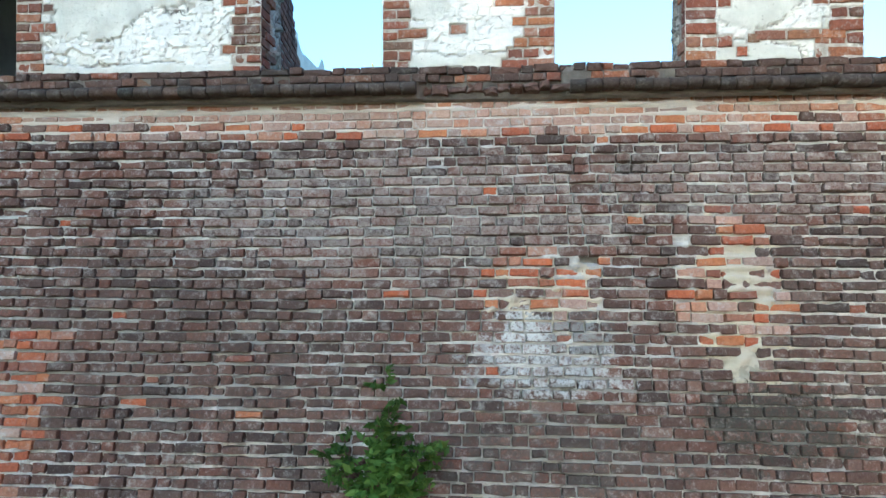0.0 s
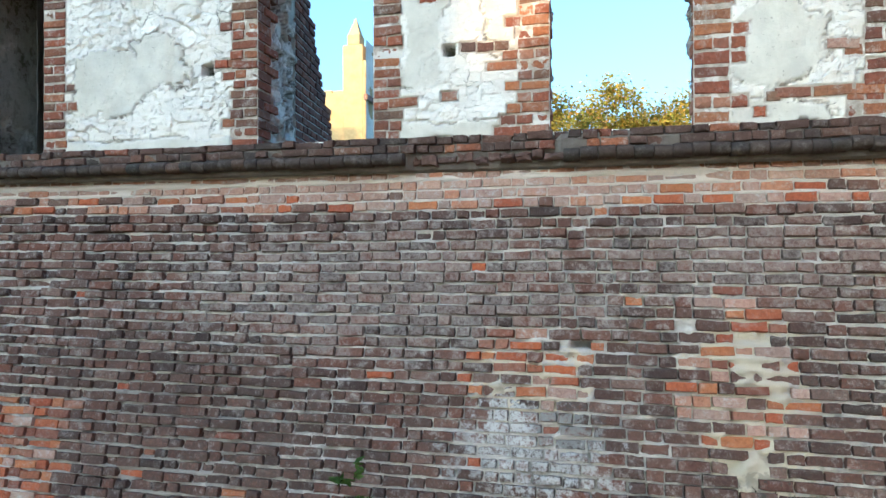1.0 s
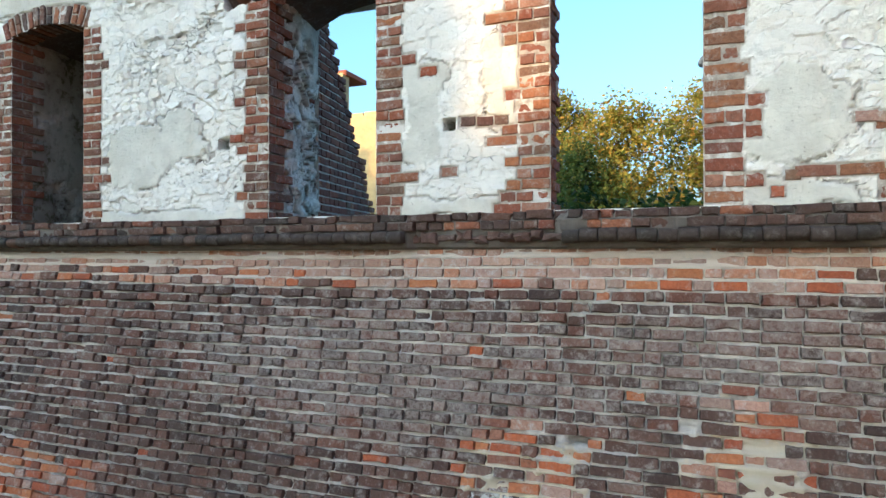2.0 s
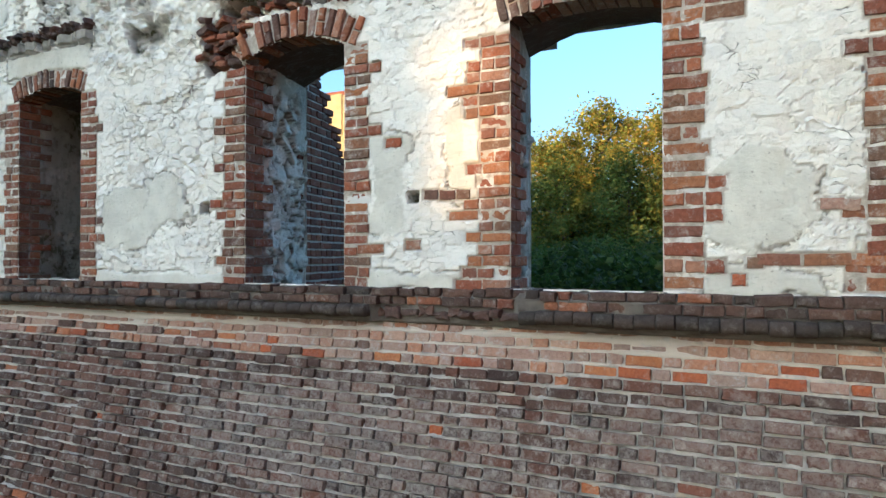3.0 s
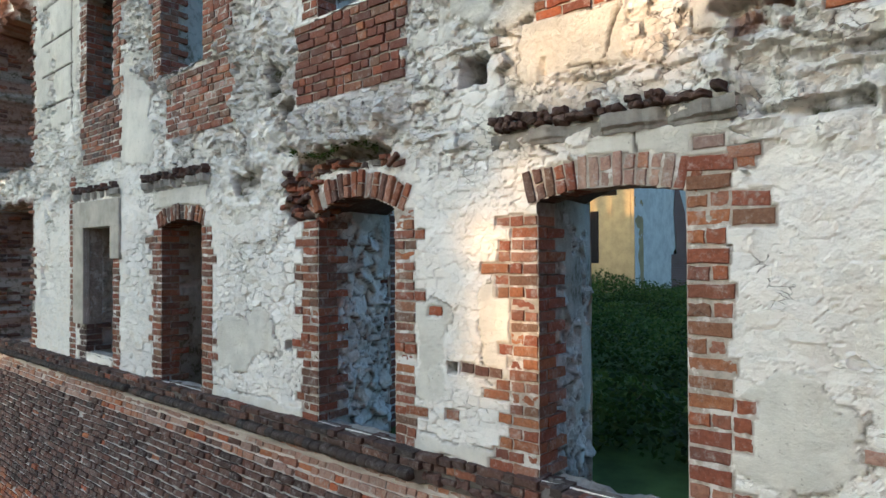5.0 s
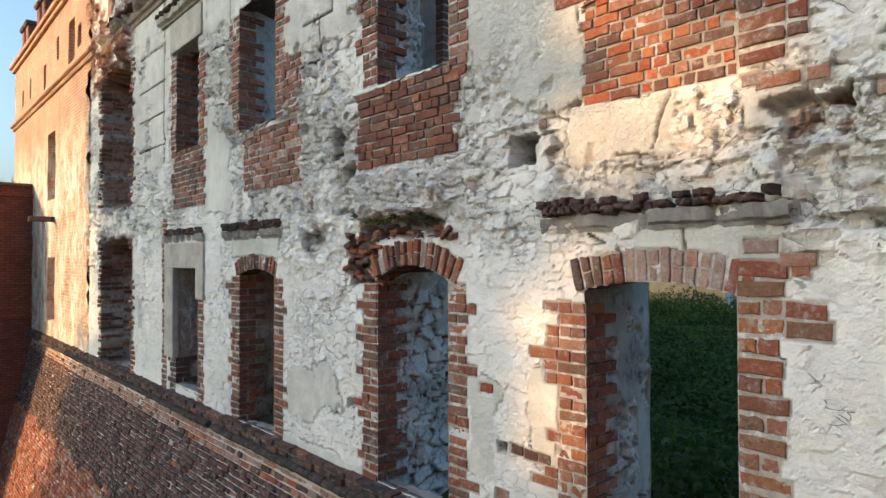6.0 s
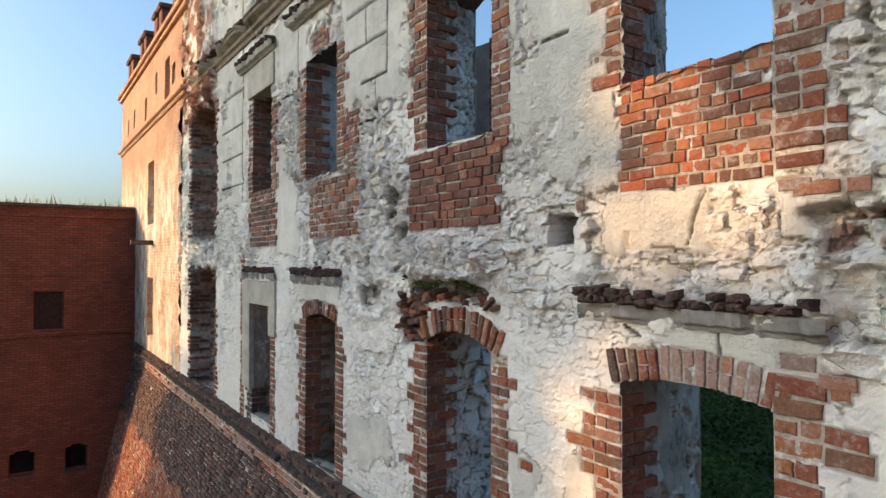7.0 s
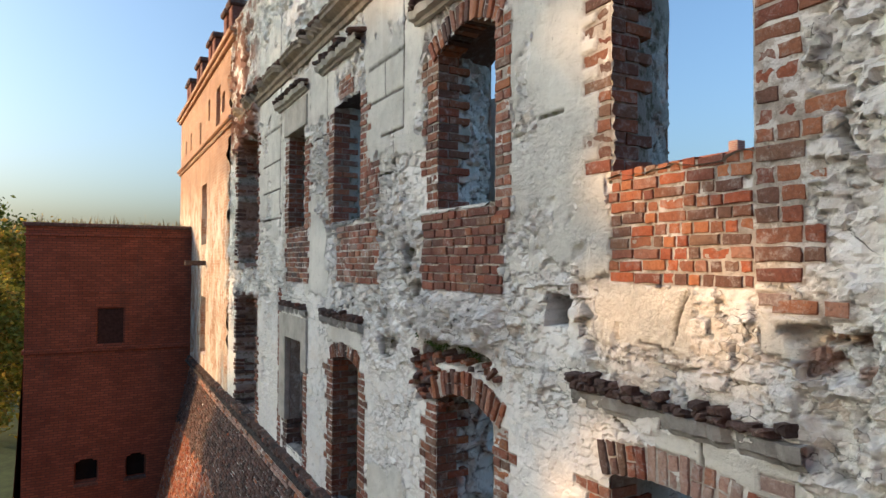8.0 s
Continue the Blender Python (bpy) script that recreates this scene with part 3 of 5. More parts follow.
for w_name, *_ in OPENINGS:
    WINDOWS[w_name] = thing(w_name, "glassless ruined window opening with ragged brick jambs", "window opening", "structure")


def quoin(win, edge, side, z0, z1, course, material, reach=(0.28, 0.5), reveal=False, chip=0.007, thick=None):
    """Toothed brick jamb: side -1 lies left of its edge, 1 right of it."""
    z, k = z0 + course / 2, 0
    thick = thick or course * 0.87
    big = course > 0.1
    while z < z1 - course * 0.3:
        long = 0.30 if big else 0.265
        first = long * RNG.uniform(0.9, 1.06) if (k + int(RNG.random() < 0.15)) % 2 == 0 else long * 0.5 * RNG.uniform(0.85, 1.15)
        deep = 0.135 if first > 0.2 else 0.27
        at, want = 0.0, RNG.uniform(*reach)
        l = first
        while True:
            x = edge + side * (at + l / 2)
            y = FACE - 0.006 + RNG.uniform(-0.010, 0.012)
            brick(win, x, y, z + RNG.normal(0, 0.004), l - 0.012, thick * RNG.uniform(0.86, 1.06), deep if at == 0 else 0.12, material, chip=chip, foot=True)
            at += l
            l = (0.27 if RNG.random() < 0.42 and at > 0.2 else 0.135) * RNG.uniform(0.85, 1.12)
            if at > min(0.22, reach[1] - 0.03) and at + l * 0.6 > want:
                break
        if reveal:
            yy = FACE + deep + 0.012
            while yy < FACE + 0.20:
                dl = 0.27 if (k % 2 == 0 and yy < FACE + 0.2) else 0.135
                brick(win, edge + 0.002 + RNG.uniform(-0.006, 0.004), yy + dl / 2, z, dl - 0.012, thick, 0.12, material, rz=90, chip=chip)
                yy += dl
        z += course
        k += 1


ARCHES = []


def arch(win, x0, x1, spring, rise, material, tall=0.25, wide=0.088, proud=0.02, skip=(), washed=(9, 9)):
    """Brick voussoirs over a segmental head; some cut to two short bricks, some still under limewash."""
    half, xc = (x1 - x0) / 2, (x0 + x1) / 2
    R = (half * half + rise * rise) / (2 * rise)
    zc = spring + rise - R
    a = math.asin(min(1.0, (half + 0.04) / R))
    ARCHES.append((xc, zc, R, tall, a))
    n = int(2 * a * R / wide)
    for k in range(n + 1):
        if k in skip:
            continue
        w = -a + 2 * a * k / n
        t = tall * RNG.uniform(0.86, 1.06)
        mat = M_PINK if washed[0] <= k <= washed[1] else material if RNG.random() < 0.7 else M_DARK
        y = FACE - proud * (0.3 if mat is M_PINK else 1.0) + RNG.uniform(-0.012, 0.012)
        cuts = [(0.0, t)] if RNG.random() < 0.6 else [(0.0, t * 0.48), (t * 0.52, t)]
        for r0, r1 in cuts:
            r = R + (r0 + r1) / 2
            brick(win, xc + r * math.sin(w), y + RNG.uniform(-0.006, 0.006), zc + r * math.cos(w), r1 - r0, wide * RNG.uniform(0.78, 0.92), 0.30, mat, name="arch_brick", ry=90 + math.degrees(w) + RNG.normal(0, 2.0))


def panel(parent, x0, x1, z0, z1, course, material, ragged=0.0, out=0.0, alt=None, long=0.265):
    """A field of bricks with a ragged outline."""
    z, k = z0 + course / 2, 0
    while z < z1 - course * 0.3:
        x = x0 + RNG.uniform(-ragged, ragged)
        end = x1 + RNG.uniform(-ragged, ragged)
        while x < end - 0.06:
            l = min((long if RNG.random() < 0.40 else long * 0.5) * RNG.uniform(0.85, 1.12), end - x)
            brick(parent, x + l / 2, FACE - 0.006 - out + RNG.uniform(-0.01, 0.01), z + RNG.normal(0, 0.003), l - 0.014, course * RNG.uniform(0.82, 0.94), 0.13, alt if alt and RNG.random() < 0.3 else material, foot=True)
            x += l
        z += course
        k += 1


W = WINDOWS
quoin(W["window_1"], -8.86, -1, 9.1, 12.3, 0.094, M_RED, (0.2, 0.34))
quoin(W["window_1"], -7.32, 1, 9.1, 10.9, 0.094, M_RED, (0.14, 0.3))
quoin(W["window_1"], -8.40, -1, 9.1, 9.75, 0.094, M_DARK, (0.28, 0.42), True)
quoin(W["window_2"], -5.67, -1, 9.1, 11.3, 0.094, M_RED, (0.2, 0.42), True)
quoin(W["window_2"], -4.55, 1, 9.1, 11.3, 0.094, M_RED, (0.14, 0.40))
quoin(W["window_3"], -2.14, -1, 9.13, 11.25, 0.092, M_RED, (0.26, 0.46), True)
quoin(W["window_3"], -1.00, 1, 9.13, 11.34, 0.094, M_ORANGE, (0.25, 0.36))
quoin(W["window_4"], 0.57, -1, 9.13, 11.20, 0.093, M_ORANGE, (0.26, 0.48), True)
quoin(W["window_4"], 1.71, 1, 9.16, 11.5, 0.117, M_ORANGE, (0.24, 0.46), False, 0.008, 0.098)
quoin(W["window_5"], 3.23, -1, 9.16, 11.9, 0.117, M_RED, (0.18, 0.48), True, 0.008, 0.098)
quoin(W["window_6"], -8.40, -1, 13.4, 15.25, 0.094, M_RED, (0.2, 0.32), True)
quoin(W["window_6"], -7.30, 1, 13.4, 15.0, 0.094, M_ORANGE, (0.26, 0.42))
quoin(W["window_7"], -5.68, -1, 13.4, 15.25, 0.094, M_RED, (0.26, 0.46), True)
quoin(W["window_7"], -4.52, 1, 13.4, 15.2, 0.094, M_RED, (0.14, 0.40))
quoin(W["window_8"], -2.14, -1, 13.4, 15.1, 0.094, M_RED, (0.20, 0.42), True)
quoin(W["window_8"], -0.98, 1, 13.2, 15.1, 0.100, M_ORANGE, (0.14, 0.26))
quoin(W["window_9"], 0.58, -1, 13.46, 15.1, 0.104, M_RED, (0.08, 0.14), True, 0.008)
quoin(W["window_9"], 1.73, 1, 12.68, 15.4, 0.112, M_RED, (0.26, 0.50), False, 0.008, 0.095)
quoin(W["window_10"], 3.23, -1, 12.7, 15.1, 0.112, M_RED, (0.28, 0.5), True, 0.008)
arch(W["window_2"], -5.67, -4.55, 11.29, 0.09, M_RED, 0.22, proud=0.008)
arch(W["window_3"], -2.14, -0.96, 11.31, 0.14, M_ORANGE, 0.25, proud=0.035, skip=(0, 2))
arch(W["window_4"], 0.57, 1.71, 11.28, 0.07, M_ORANGE, 0.24, proud=0.010, washed=(5, 12))
arch(W["window_5"], 3.23, 4.36, 11.28, 0.07, M_ORANGE, 0.25)
panel(W["window_7"], -5.45, -4.85, 15.30, 15.62, 0.080, M_PINK, 0.06, 0.0, M_RED)
arch(W["window_8"], -2.14, -0.98, 15.08, 0.17, M_ORANGE, 0.27)
arch(W["window_9"], 0.58, 1.73, 15.05, 0.17, M_ORANGE, 0.27)
arch(W["window_10"], 3.23, 4.36, 15.05, 0.17, M_ORANGE, 0.27)

infill_a = thing("brick_infill", "patched orange brick panel closing a window's foot", "brick panel", "structure")
panel(infill_a, 0.56, 1.72, 12.66, 13.47, 0.081, M_BROKEN, 0.02, 0.0, M_RED, 0.225)
infill_b = thing("brick_infill", "worn red brick breast below an upper window", "brick panel", "structure")
panel(infill_b, -2.55, -0.86, 12.50, 13.40, 0.094, M_SHADED, 0.09, 0.01, M_RED)
infill_c = thing("brick_infill", "ragged field of bare orange brick in the whitewash", "brick panel", "structure")
panel(infill_c, -5.45, -3.75, 12.50, 13.42, 0.094, M_RED, 0.16, 0.0, M_PINK)
panel(infill_c, -4.25, -3.85, 13.42, 14.2, 0.094, M_RED, 0.10, 0.0, M_ORANGE)
infill_d = thing("brick_infill", "dull red brick breast with thin limewash", "brick panel", "structure")
panel(infill_d, -8.55, -7.0, 12.42, 13.44, 0.094, M_RED, 0.10, 0.0, M_DARK)

# loose brick ends that show through the whitewash
stray = thing("brick_inset", "single bare bricks showing in the whitewashed rubble", "bricks", "structure")
for sx, sz, sl, smat in [(-0.49, 10.38, 0.15, M_BROKEN), (-0.13, 9.92, 0.13, M_DARK), (0.02, 9.91, 0.14, M_SHADED), (0.16, 9.91, 0.12, M_RED), (-0.72, 9.47, 0.27, M_RED), (-2.52, 9.93, 0.14, M_BROKEN), (-2.38, 9.93, 0.14, M_RED), (2.44, 9.38, 0.26, M_BROKEN),
                         (2.72, 9.38, 0.27, M_ORANGE), (2.98, 9.38, 0.2, M_ORANGE), (2.2, 9.24, 0.09, M_BROKEN), (2.86, 9.73, 0.10, M_PINK), (2.75, 9.74, 0.14, M_PINK), (0.16, 12.60, 0.08, M_RED), (1.97, 12.57, 0.26, M_RED),
                         (2.19, 12.57, 0.12, M_BROKEN), (2.62, 12.30, 0.2, M_BROKEN), (2.55, 12.42, 0.14, M_PINK), (1.85, 12.6, 0.2, M_PINK), (2.07, 11.50, 0.2, M_ORANGE),
                         (1.86, 11.58, 0.2, M_PINK), (2.3, 9.36, 0.1, M_RED), (-0.3, 9.5, 0.14, M_ORANGE), (3.1, 12.05, 0.25, M_RED)]:
    brick(stray, sx, FACE - 0.008, sz, sl, 0.08, 0.12, smat, foot=True)

# the crumbled haunch of the middle arch: loose brick ends in the mortar
for k in range(80):
    cx, cz = RNG.uniform(-2.70, -2.12), RNG.uniform(11.24, 11.80)
    if RNG.random() < 0.25:
        cx, cz = RNG.uniform(-2.2, -0.95), RNG.uniform(11.70, 11.84)
    brick(W["window_3"], cx, FACE + RNG.uniform(-0.05, 0.06), cz, RNG.uniform(0.07, 0.19), RNG.uniform(0.04, 0.08), 0.16, M_DARK if RNG.random() < 0.6 else M_RED, name="loose_brick", chip=0.016, rx=RNG.normal(0, 12), rz=RNG.normal(0, 18), ry=RNG.normal(0, 14))

# the outer face as one uneven sheet with its openings
XS = np.concatenate([steps([-14.8, -13.6, -11.1, -8.40, -7.32, -6.6], 0.055), steps([-6.6, -5.67, -4.55, -2.14, -1.00, 0.57, 1.71, 3.23], 0.0165)[1:], steps([3.23, 4.36, 6.0], 0.04)[1:]])
ZS = np.concatenate([steps([8.95, SILL, 9.30, 11.17, 13.45, 15.05], 0.0175), steps([15.05, 19.4], 0.05)[1:]])
GX, GZ = np.meshgrid(XS, ZS)


def opening_mask(x, z, back=False):
    """True in the openings; at the back they are splayed and higher."""
    out = np.zeros(x.shape, bool)
    for _, x0, x1, z0, spring, rise in OPENINGS:
        grow = SPLAY if back else 0.0
        top, arc = (spring + 0.08, max(rise, 0.2)) if back and rise else (spring, rise)
        half, xc = (x1 - x0) / 2 + grow, (x0 + x1) / 2
        out |= (np.abs(x - xc) < half) & (z > z0 - 0.8 * (back and z0 < 12)) & (z < top + arc * (1 - np.clip(np.abs(x - xc) / half, 0, 1) ** 2))
    return out


def soft_box(x0, x1, z0, z1, wob=0.10, seed=0, scale=3.0):
    """Signed distance into a box with an uneven outline: positive inside."""
    n = (fbm(GX, GZ, scale, 6, seed + 200) - 0.5) * 2.6 * wob
    return np.minimum(np.minimum(GX - x0, x1 - GX), np.minimum(GZ - z0, z1 - GZ)) + n


def facade():
    coarse = np.clip(smooth(11.4, 12.0, GZ + 0.5 * (fbm(GX, GZ, 1.4, 4, 81) - 0.5)) * smooth(0.40, 0.56, fbm(GX, GZ, 1.1, 4, 82)) + 0.75 * smooth(-2.3, -3.2, GX) * (0.25 + 0.75 * smooth(10.7, 11.7, GZ)) * smooth(0.45, 0.6, fbm(GX, GZ, 1.3, 4, 83)), 0, 1)
    coarse = coarse * (1 - 0.75 * smooth(2.2, 2.6, GX) * smooth(12.8, 13.2, GZ))
    h, joint = rubble(GX, GZ, 5, coarse=coarse)
    fill = smooth(0.42, 0.60, fbm(GX, GZ, 0.9, 3, 80))
    fill = np.maximum(fill, 0.7 * smooth(-0.1, 0.3, soft_box(1.9, 3.2, 9.2, 11.6, 0.2, 36)))
    fill = np.maximum(fill, 0.5 * smooth(-0.1, 0.3, soft_box(-0.8, 0.4, 9.6, 11.9, 0.2, 37)))
    flat = 0.012 + 0.022 * (fbm(GX, GZ, 6, 5, 90) - 0.5) * 2
    h = h * (1 - 0.35 * fill) + flat * 0.35 * fill
    joint = joint * (1 - 0.4 * np.minimum(fill, 1))
    dirt_shade, rust, plaster = np.zeros_like(h), np.zeros_like(h), np.zeros_like(h)
    # plaster that still holds: x0, x1, z0, z1, unevenness of its outline
    for k, (x0, x1, z0, z1, wob) in enumerate([(-4.20, -2.96, 9.62, 10.24, 0.17), (2.02, 2.74, 9.54, 10.02, 0.16), (-0.74, 0.56, 12.72, 18, 0.16), (-4.30, -2.50, 14.15, 18, 0.12), (-7.25, -5.95, 12.2, 13.9, 0.2),
                                               (-11.0, -8.75, 13.3, 18, 0.16), (0.45, 1.30, 12.22, 12.66, 0.10), (1.74, 2.12, 12.30, 12.66, 0.08), (0.95, 2.0, 11.50, 11.72, 0.05), (-5.9, -4.4, 11.55, 11.82, 0.03),
                                               (-8.9, -6.9, 11.5, 12.1, 0.06), (2.0, 2.7, 9.16, 9.30, 0.05), (-0.75, 0.5, 9.12, 9.27, 0.07), (-4.3, -2.4, 9.1, 9.24, 0.05), (-0.72, -0.36, 9.55, 10.45, 0.16), (0.02, 0.36, 9.85, 10.62, 0.16),
                                               (2.9, 3.4, 9.15, 9.5, 0.05), (2.5, 3.3, 12.7, 18, 0.2), (-6.9, -5.7, 15.2, 18, 0.15), (-9.0, -6.9, 15.25, 16.2, 0.05)]):
        s = soft_box(x0, x1, z0, z1, wob, k)
        if k < 2:
            a, b = (x1 - x0) / 2, (z1 - z0) / 2
            s = b * (1.0 - np.hypot((GX - x0 - a) / a, (GZ - z0 - b) / b)) + 0.75 * (fbm(GX, GZ, 2.2, 5, 205 + k) - 0.5)
        m = smooth(-0.004, 0.012, s)
        if z1 - z0 > 1.5:
            m = m * smooth(0.665, 0.635, fbm(GX, GZ, 1.9, 5, 150))
        body = 0.009 + 0.006 * (fbm(GX, GZ, 5, 4, 120 + k) - 0.5) * 2 - 0.05 * smooth(0.55, 0.62, fbm(GX, GZ, 3.0, 3, 300 + k)) * smooth(0.66, 0.60, fbm(GX, GZ, 3.0, 3, 300 + k)) * 0.15
        h = h * (1 - m) + body * m
        plaster = np.maximum(plaster, m)
        joint = joint * (1 - m)
        edge = smooth(0.016, 0.004, np.abs(s + 0.012)) * (fbm(GX, GZ, 2.5, 3, 140 + k) > 0.50)
        h = h - 0.014 * edge
        dirt_shade = np.maximum(dirt_shade, 0.45 * edge)
    # grooves of the sham ashlar on the piers: along x, then along z
    wig = 0.006 * (fbm(GX, GZ, 8, 2, 70) - 0.5)
    groove = np.zeros_like(h)
    for x0, x1, z in [(-4.2, -3.05, 15.46), (-4.2, -3.05, 14.96), (-3.75, -3.02, 14.46), (-4.0, -3.3, 13.95), (-10.6, -9.0, 14.9), (-10.6, -9.0, 14.3), (-10.6, -9.0, 15.6), (-10.6, -9.0, 13.7), (-0.28, 0.05, 14.02), (-6.8, -6.0, 14.9)]:
        groove = np.maximum(groove, ((GX > x0) & (GX < x1)) * smooth(0.024, 0.010, np.abs(GZ - z + wig)))
    for x, z0, z1 in [(-3.05, 14.46, 18), (-3.34, 13.95, 14.46), (-9.05, 13.3, 18), (-3.62, 14.96, 15.46), (-6.0, 13.9, 18), (-9.8, 14.3, 14.9)]:
        groove = np.maximum(groove, ((GZ > z0) & (GZ < z1)) * smooth(0.024, 0.010, np.abs(GX - x + wig)))
    # long cracks
    for x0, z0, x1, z1, amp in [(-2.45, 14.3, -2.3, 15.6, 0.10), (1.12, 12.28, 1.30, 12.62, 0.08), (0.85, 12.28, 1.10, 12.24, 0.03), 
                                (0.60, 11.70, 0.75, 11.62, 0.03), (1.35, 11.72, 1.38, 11.40, 0.03), (2.72, 13.0, 2.5, 12.7, 0.06), (-5.2, 12.0, -5.25, 12.4, 0.04), (-4.75, 11.95, -4.8, 12.3, 0.03)]:
        ln = math.hypot(x1 - x0, z1 - z0)
        ux, uz = (x1 - x0) / ln, (z1 - z0) / ln
        along = (GX - x0) * ux + (GZ - z0) * uz
        across = -(GX - x0) * uz + (GZ - z0) * ux + amp * (fbm(GX, GZ, 3.5, 4, 61) - 0.5) * 2
        groove = np.maximum(groove, ((along > 0) & (along < ln)) * smooth(0.017, 0.006, np.abs(across)))
    h = h - 0.020 * groove
    dirt_shade = np.maximum(dirt_shade, 0.9 * groove)
    # pits, sockets and fallen parts: x, z, half width, half height, depth, unevenness
    for k, (x, z, a, b, deep, wob) in enumerate([(-0.06, 12.42, 0.13, 0.12, 0.50, 0.03), (-2.72, 12.42, 0.11, 0.14, 0.30, 0.10), (-2.67, 9.89, 0.055, 0.045, 0.16, 0.02), (-0.30, 9.90, 0.055, 0.05, 0.12, 0.02), (-2.42, 11.50, 0.28, 0.26, 0.18, 0.18),
                                                 (-1.75, 11.83, 0.72, 0.10, 0.20, 0.12), (2.10, 12.42, 0.24, 0.05, 0.22, 0.11), (2.18, 12.31, 0.15, 0.08, 0.10, 0.10), (2.45, 11.72, 0.30, 0.04, 0.07, 0.06), (2.75, 12.02, 0.45, 0.035, 0.07, 0.06),
                                                 (-3.45, 11.75, 0.3, 0.13, 0.10, 0.14), (-2.9, 12.85, 0.16, 0.2, 0.12, 0.16), (2.15, 11.9, 0.16, 0.2, 0.05, 0.1), (-2.75, 12.05, 0.2, 0.06, 0.08, 0.08), (0.62, 12.28, 0.035, 0.10, 0.05, 0.02), (-0.32, 12.9, 0.05, 0.03, 0.03, 0.05),
                                                 (-10.0, 12.1, 0.4, 0.12, 0.1, 0.16), (-10.3, 10.4, 0.3, 0.3, 0.06, 0.2)]):
        n = (fbm(GX, GZ, 5, 4, 400 + k) - 0.5) * 2 * wob
        s = np.minimum(a - np.abs(GX - x), b - np.abs(GZ - z)) + n
        m = smooth(-0.012, 0.022, s)
        rough = 0.35 * deep * (fbm(GX, GZ, 11, 4, 430 + k) - 0.5)
        h = h - (deep + rough) * m
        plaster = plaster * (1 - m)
        # hollows darkened in colour too, to deepen their shade
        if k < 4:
            dirt_shade = np.maximum(dirt_shade, 0.85 * m)
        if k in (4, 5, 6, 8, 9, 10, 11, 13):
            dirt_shade = np.maximum(dirt_shade, 0.75 * m * smooth(0.36, 0.62, fbm(GX, GZ, 6, 4, 460 + k)))
        if k in (4, 6, 7):
            rust = np.maximum(rust, 0.8 * m * smooth(0.52, 0.60, fbm(GX, GZ, 9, 3, 470 + k)))
    # rubble that overhangs the crumbled arch, and rough bulges elsewhere
    s = smooth(-0.05, 0.12, soft_box(-2.55, -0.85, 11.97, 12.46, 0.14, 31))
    h = h + s * (0.11 + 0.24 * (fbm(GX, GZ, 5.0, 5, 501) - 0.5))
    s = smooth(-0.1, 0.2, soft_box(1.95, 3.6, 11.55, 12.6, 0.2, 32)) * (1 - plaster)
    h = h + s * 0.16 * (np.abs(fbm(GX, GZ, 3.2, 5, 502) - 0.5) * -2 + 0.3)
    s = smooth(-0.1, 0.2, soft_box(-4.3, -2.6, 11.4, 13.6, 0.2, 33)) * (1 - plaster)
    h = h + s * 0.14 * (np.abs(fbm(GX, GZ, 4.2, 5, 503) - 0.5) * -2 + 0.3)
    h = h + 0.035 * (fbm(GX, GZ, 0.7, 3, 504) - 0.5)
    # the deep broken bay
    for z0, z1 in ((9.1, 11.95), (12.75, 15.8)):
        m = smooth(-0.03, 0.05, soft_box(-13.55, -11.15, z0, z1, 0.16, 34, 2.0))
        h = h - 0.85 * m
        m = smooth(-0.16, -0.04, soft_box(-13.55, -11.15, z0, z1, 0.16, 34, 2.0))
        # shade of the bay's depth put into colour, beside its bare brick
        dirt_shade = np.maximum(dirt_shade, 0.55 * m)
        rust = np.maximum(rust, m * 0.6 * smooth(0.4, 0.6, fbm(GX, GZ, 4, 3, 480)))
    s = smooth(0.0, 0.25, soft_box(-14.2, -11.0, 15.6, 17.2, 0.3, 35))
    h = h + s * 0.5 * (fbm(GX, GZ, 2.6, 5, 506) - 0.42)
    rust = np.maximum(rust, s * smooth(0.42, 0.58, fbm(GX, GZ, 2.6, 5, 506)))
    s = smooth(-10.6, -12.3, GX + 0.9 * (fbm(GX, GZ, 1.6, 4, 507) - 0.5)) * smooth(15.3, 15.9, GZ + 0.8 * (fbm(GX, GZ, 2, 4, 508) - 0.5)) * smooth(0.40, 0.50, fbm(GX, GZ, 3, 4, 509))
    rust = np.maximum(rust, 0.9 * s)
    # beds of the bricks
    bed = np.zeros(h.shape, bool)
    for x0, x1, z0, z1 in FOOT:
        i0, i1 = np.searchsorted(XS, (x0 - 0.012, x1 + 0.012))
        j0, j1 = np.searchsorted(ZS, (z0 - 0.014, z1 + 0.014))
        bed[j0:j1, i0:i1] = True
    for xc, zc, R, tall, a in ARCHES:
        r = np.hypot(GX - xc, GZ - zc)
        bed |= (r > R - 0.02) & (r < R + tall - 0.01) & (np.abs(np.arctan2(GX - xc, GZ - zc)) < a + 0.02 / R)
    h = np.where(bed, -0.006 + 0.006 * (fbm(GX, GZ, 20, 2, 99) - 0.5) * 2, h)
    joint, plaster = np.where(bed, 0.0, joint), np.where(bed, 0.0, plaster)
    dirt_shade, rust = np.where(bed, dirt_shade * 0.2, dirt_shade), np.where(bed, 0.0, rust)
    xm, zm = (XS[:-1] + XS[1:]) / 2, (ZS[:-1] + ZS[1:]) / 2
    keep = ~opening_mask(*np.meshgrid(xm, zm))
    flat = (plaster[:-1, :-1] > 0.5) | bed[:-1, :-1]
    return relief("wall_face", XS, ZS, h, M_FACADE, keep, [("joint", joint), ("coarse", coarse), ("bed", bed), ("plaster", plaster), ("dirt_shade", dirt_shade), ("rust", rust)], flat[keep])


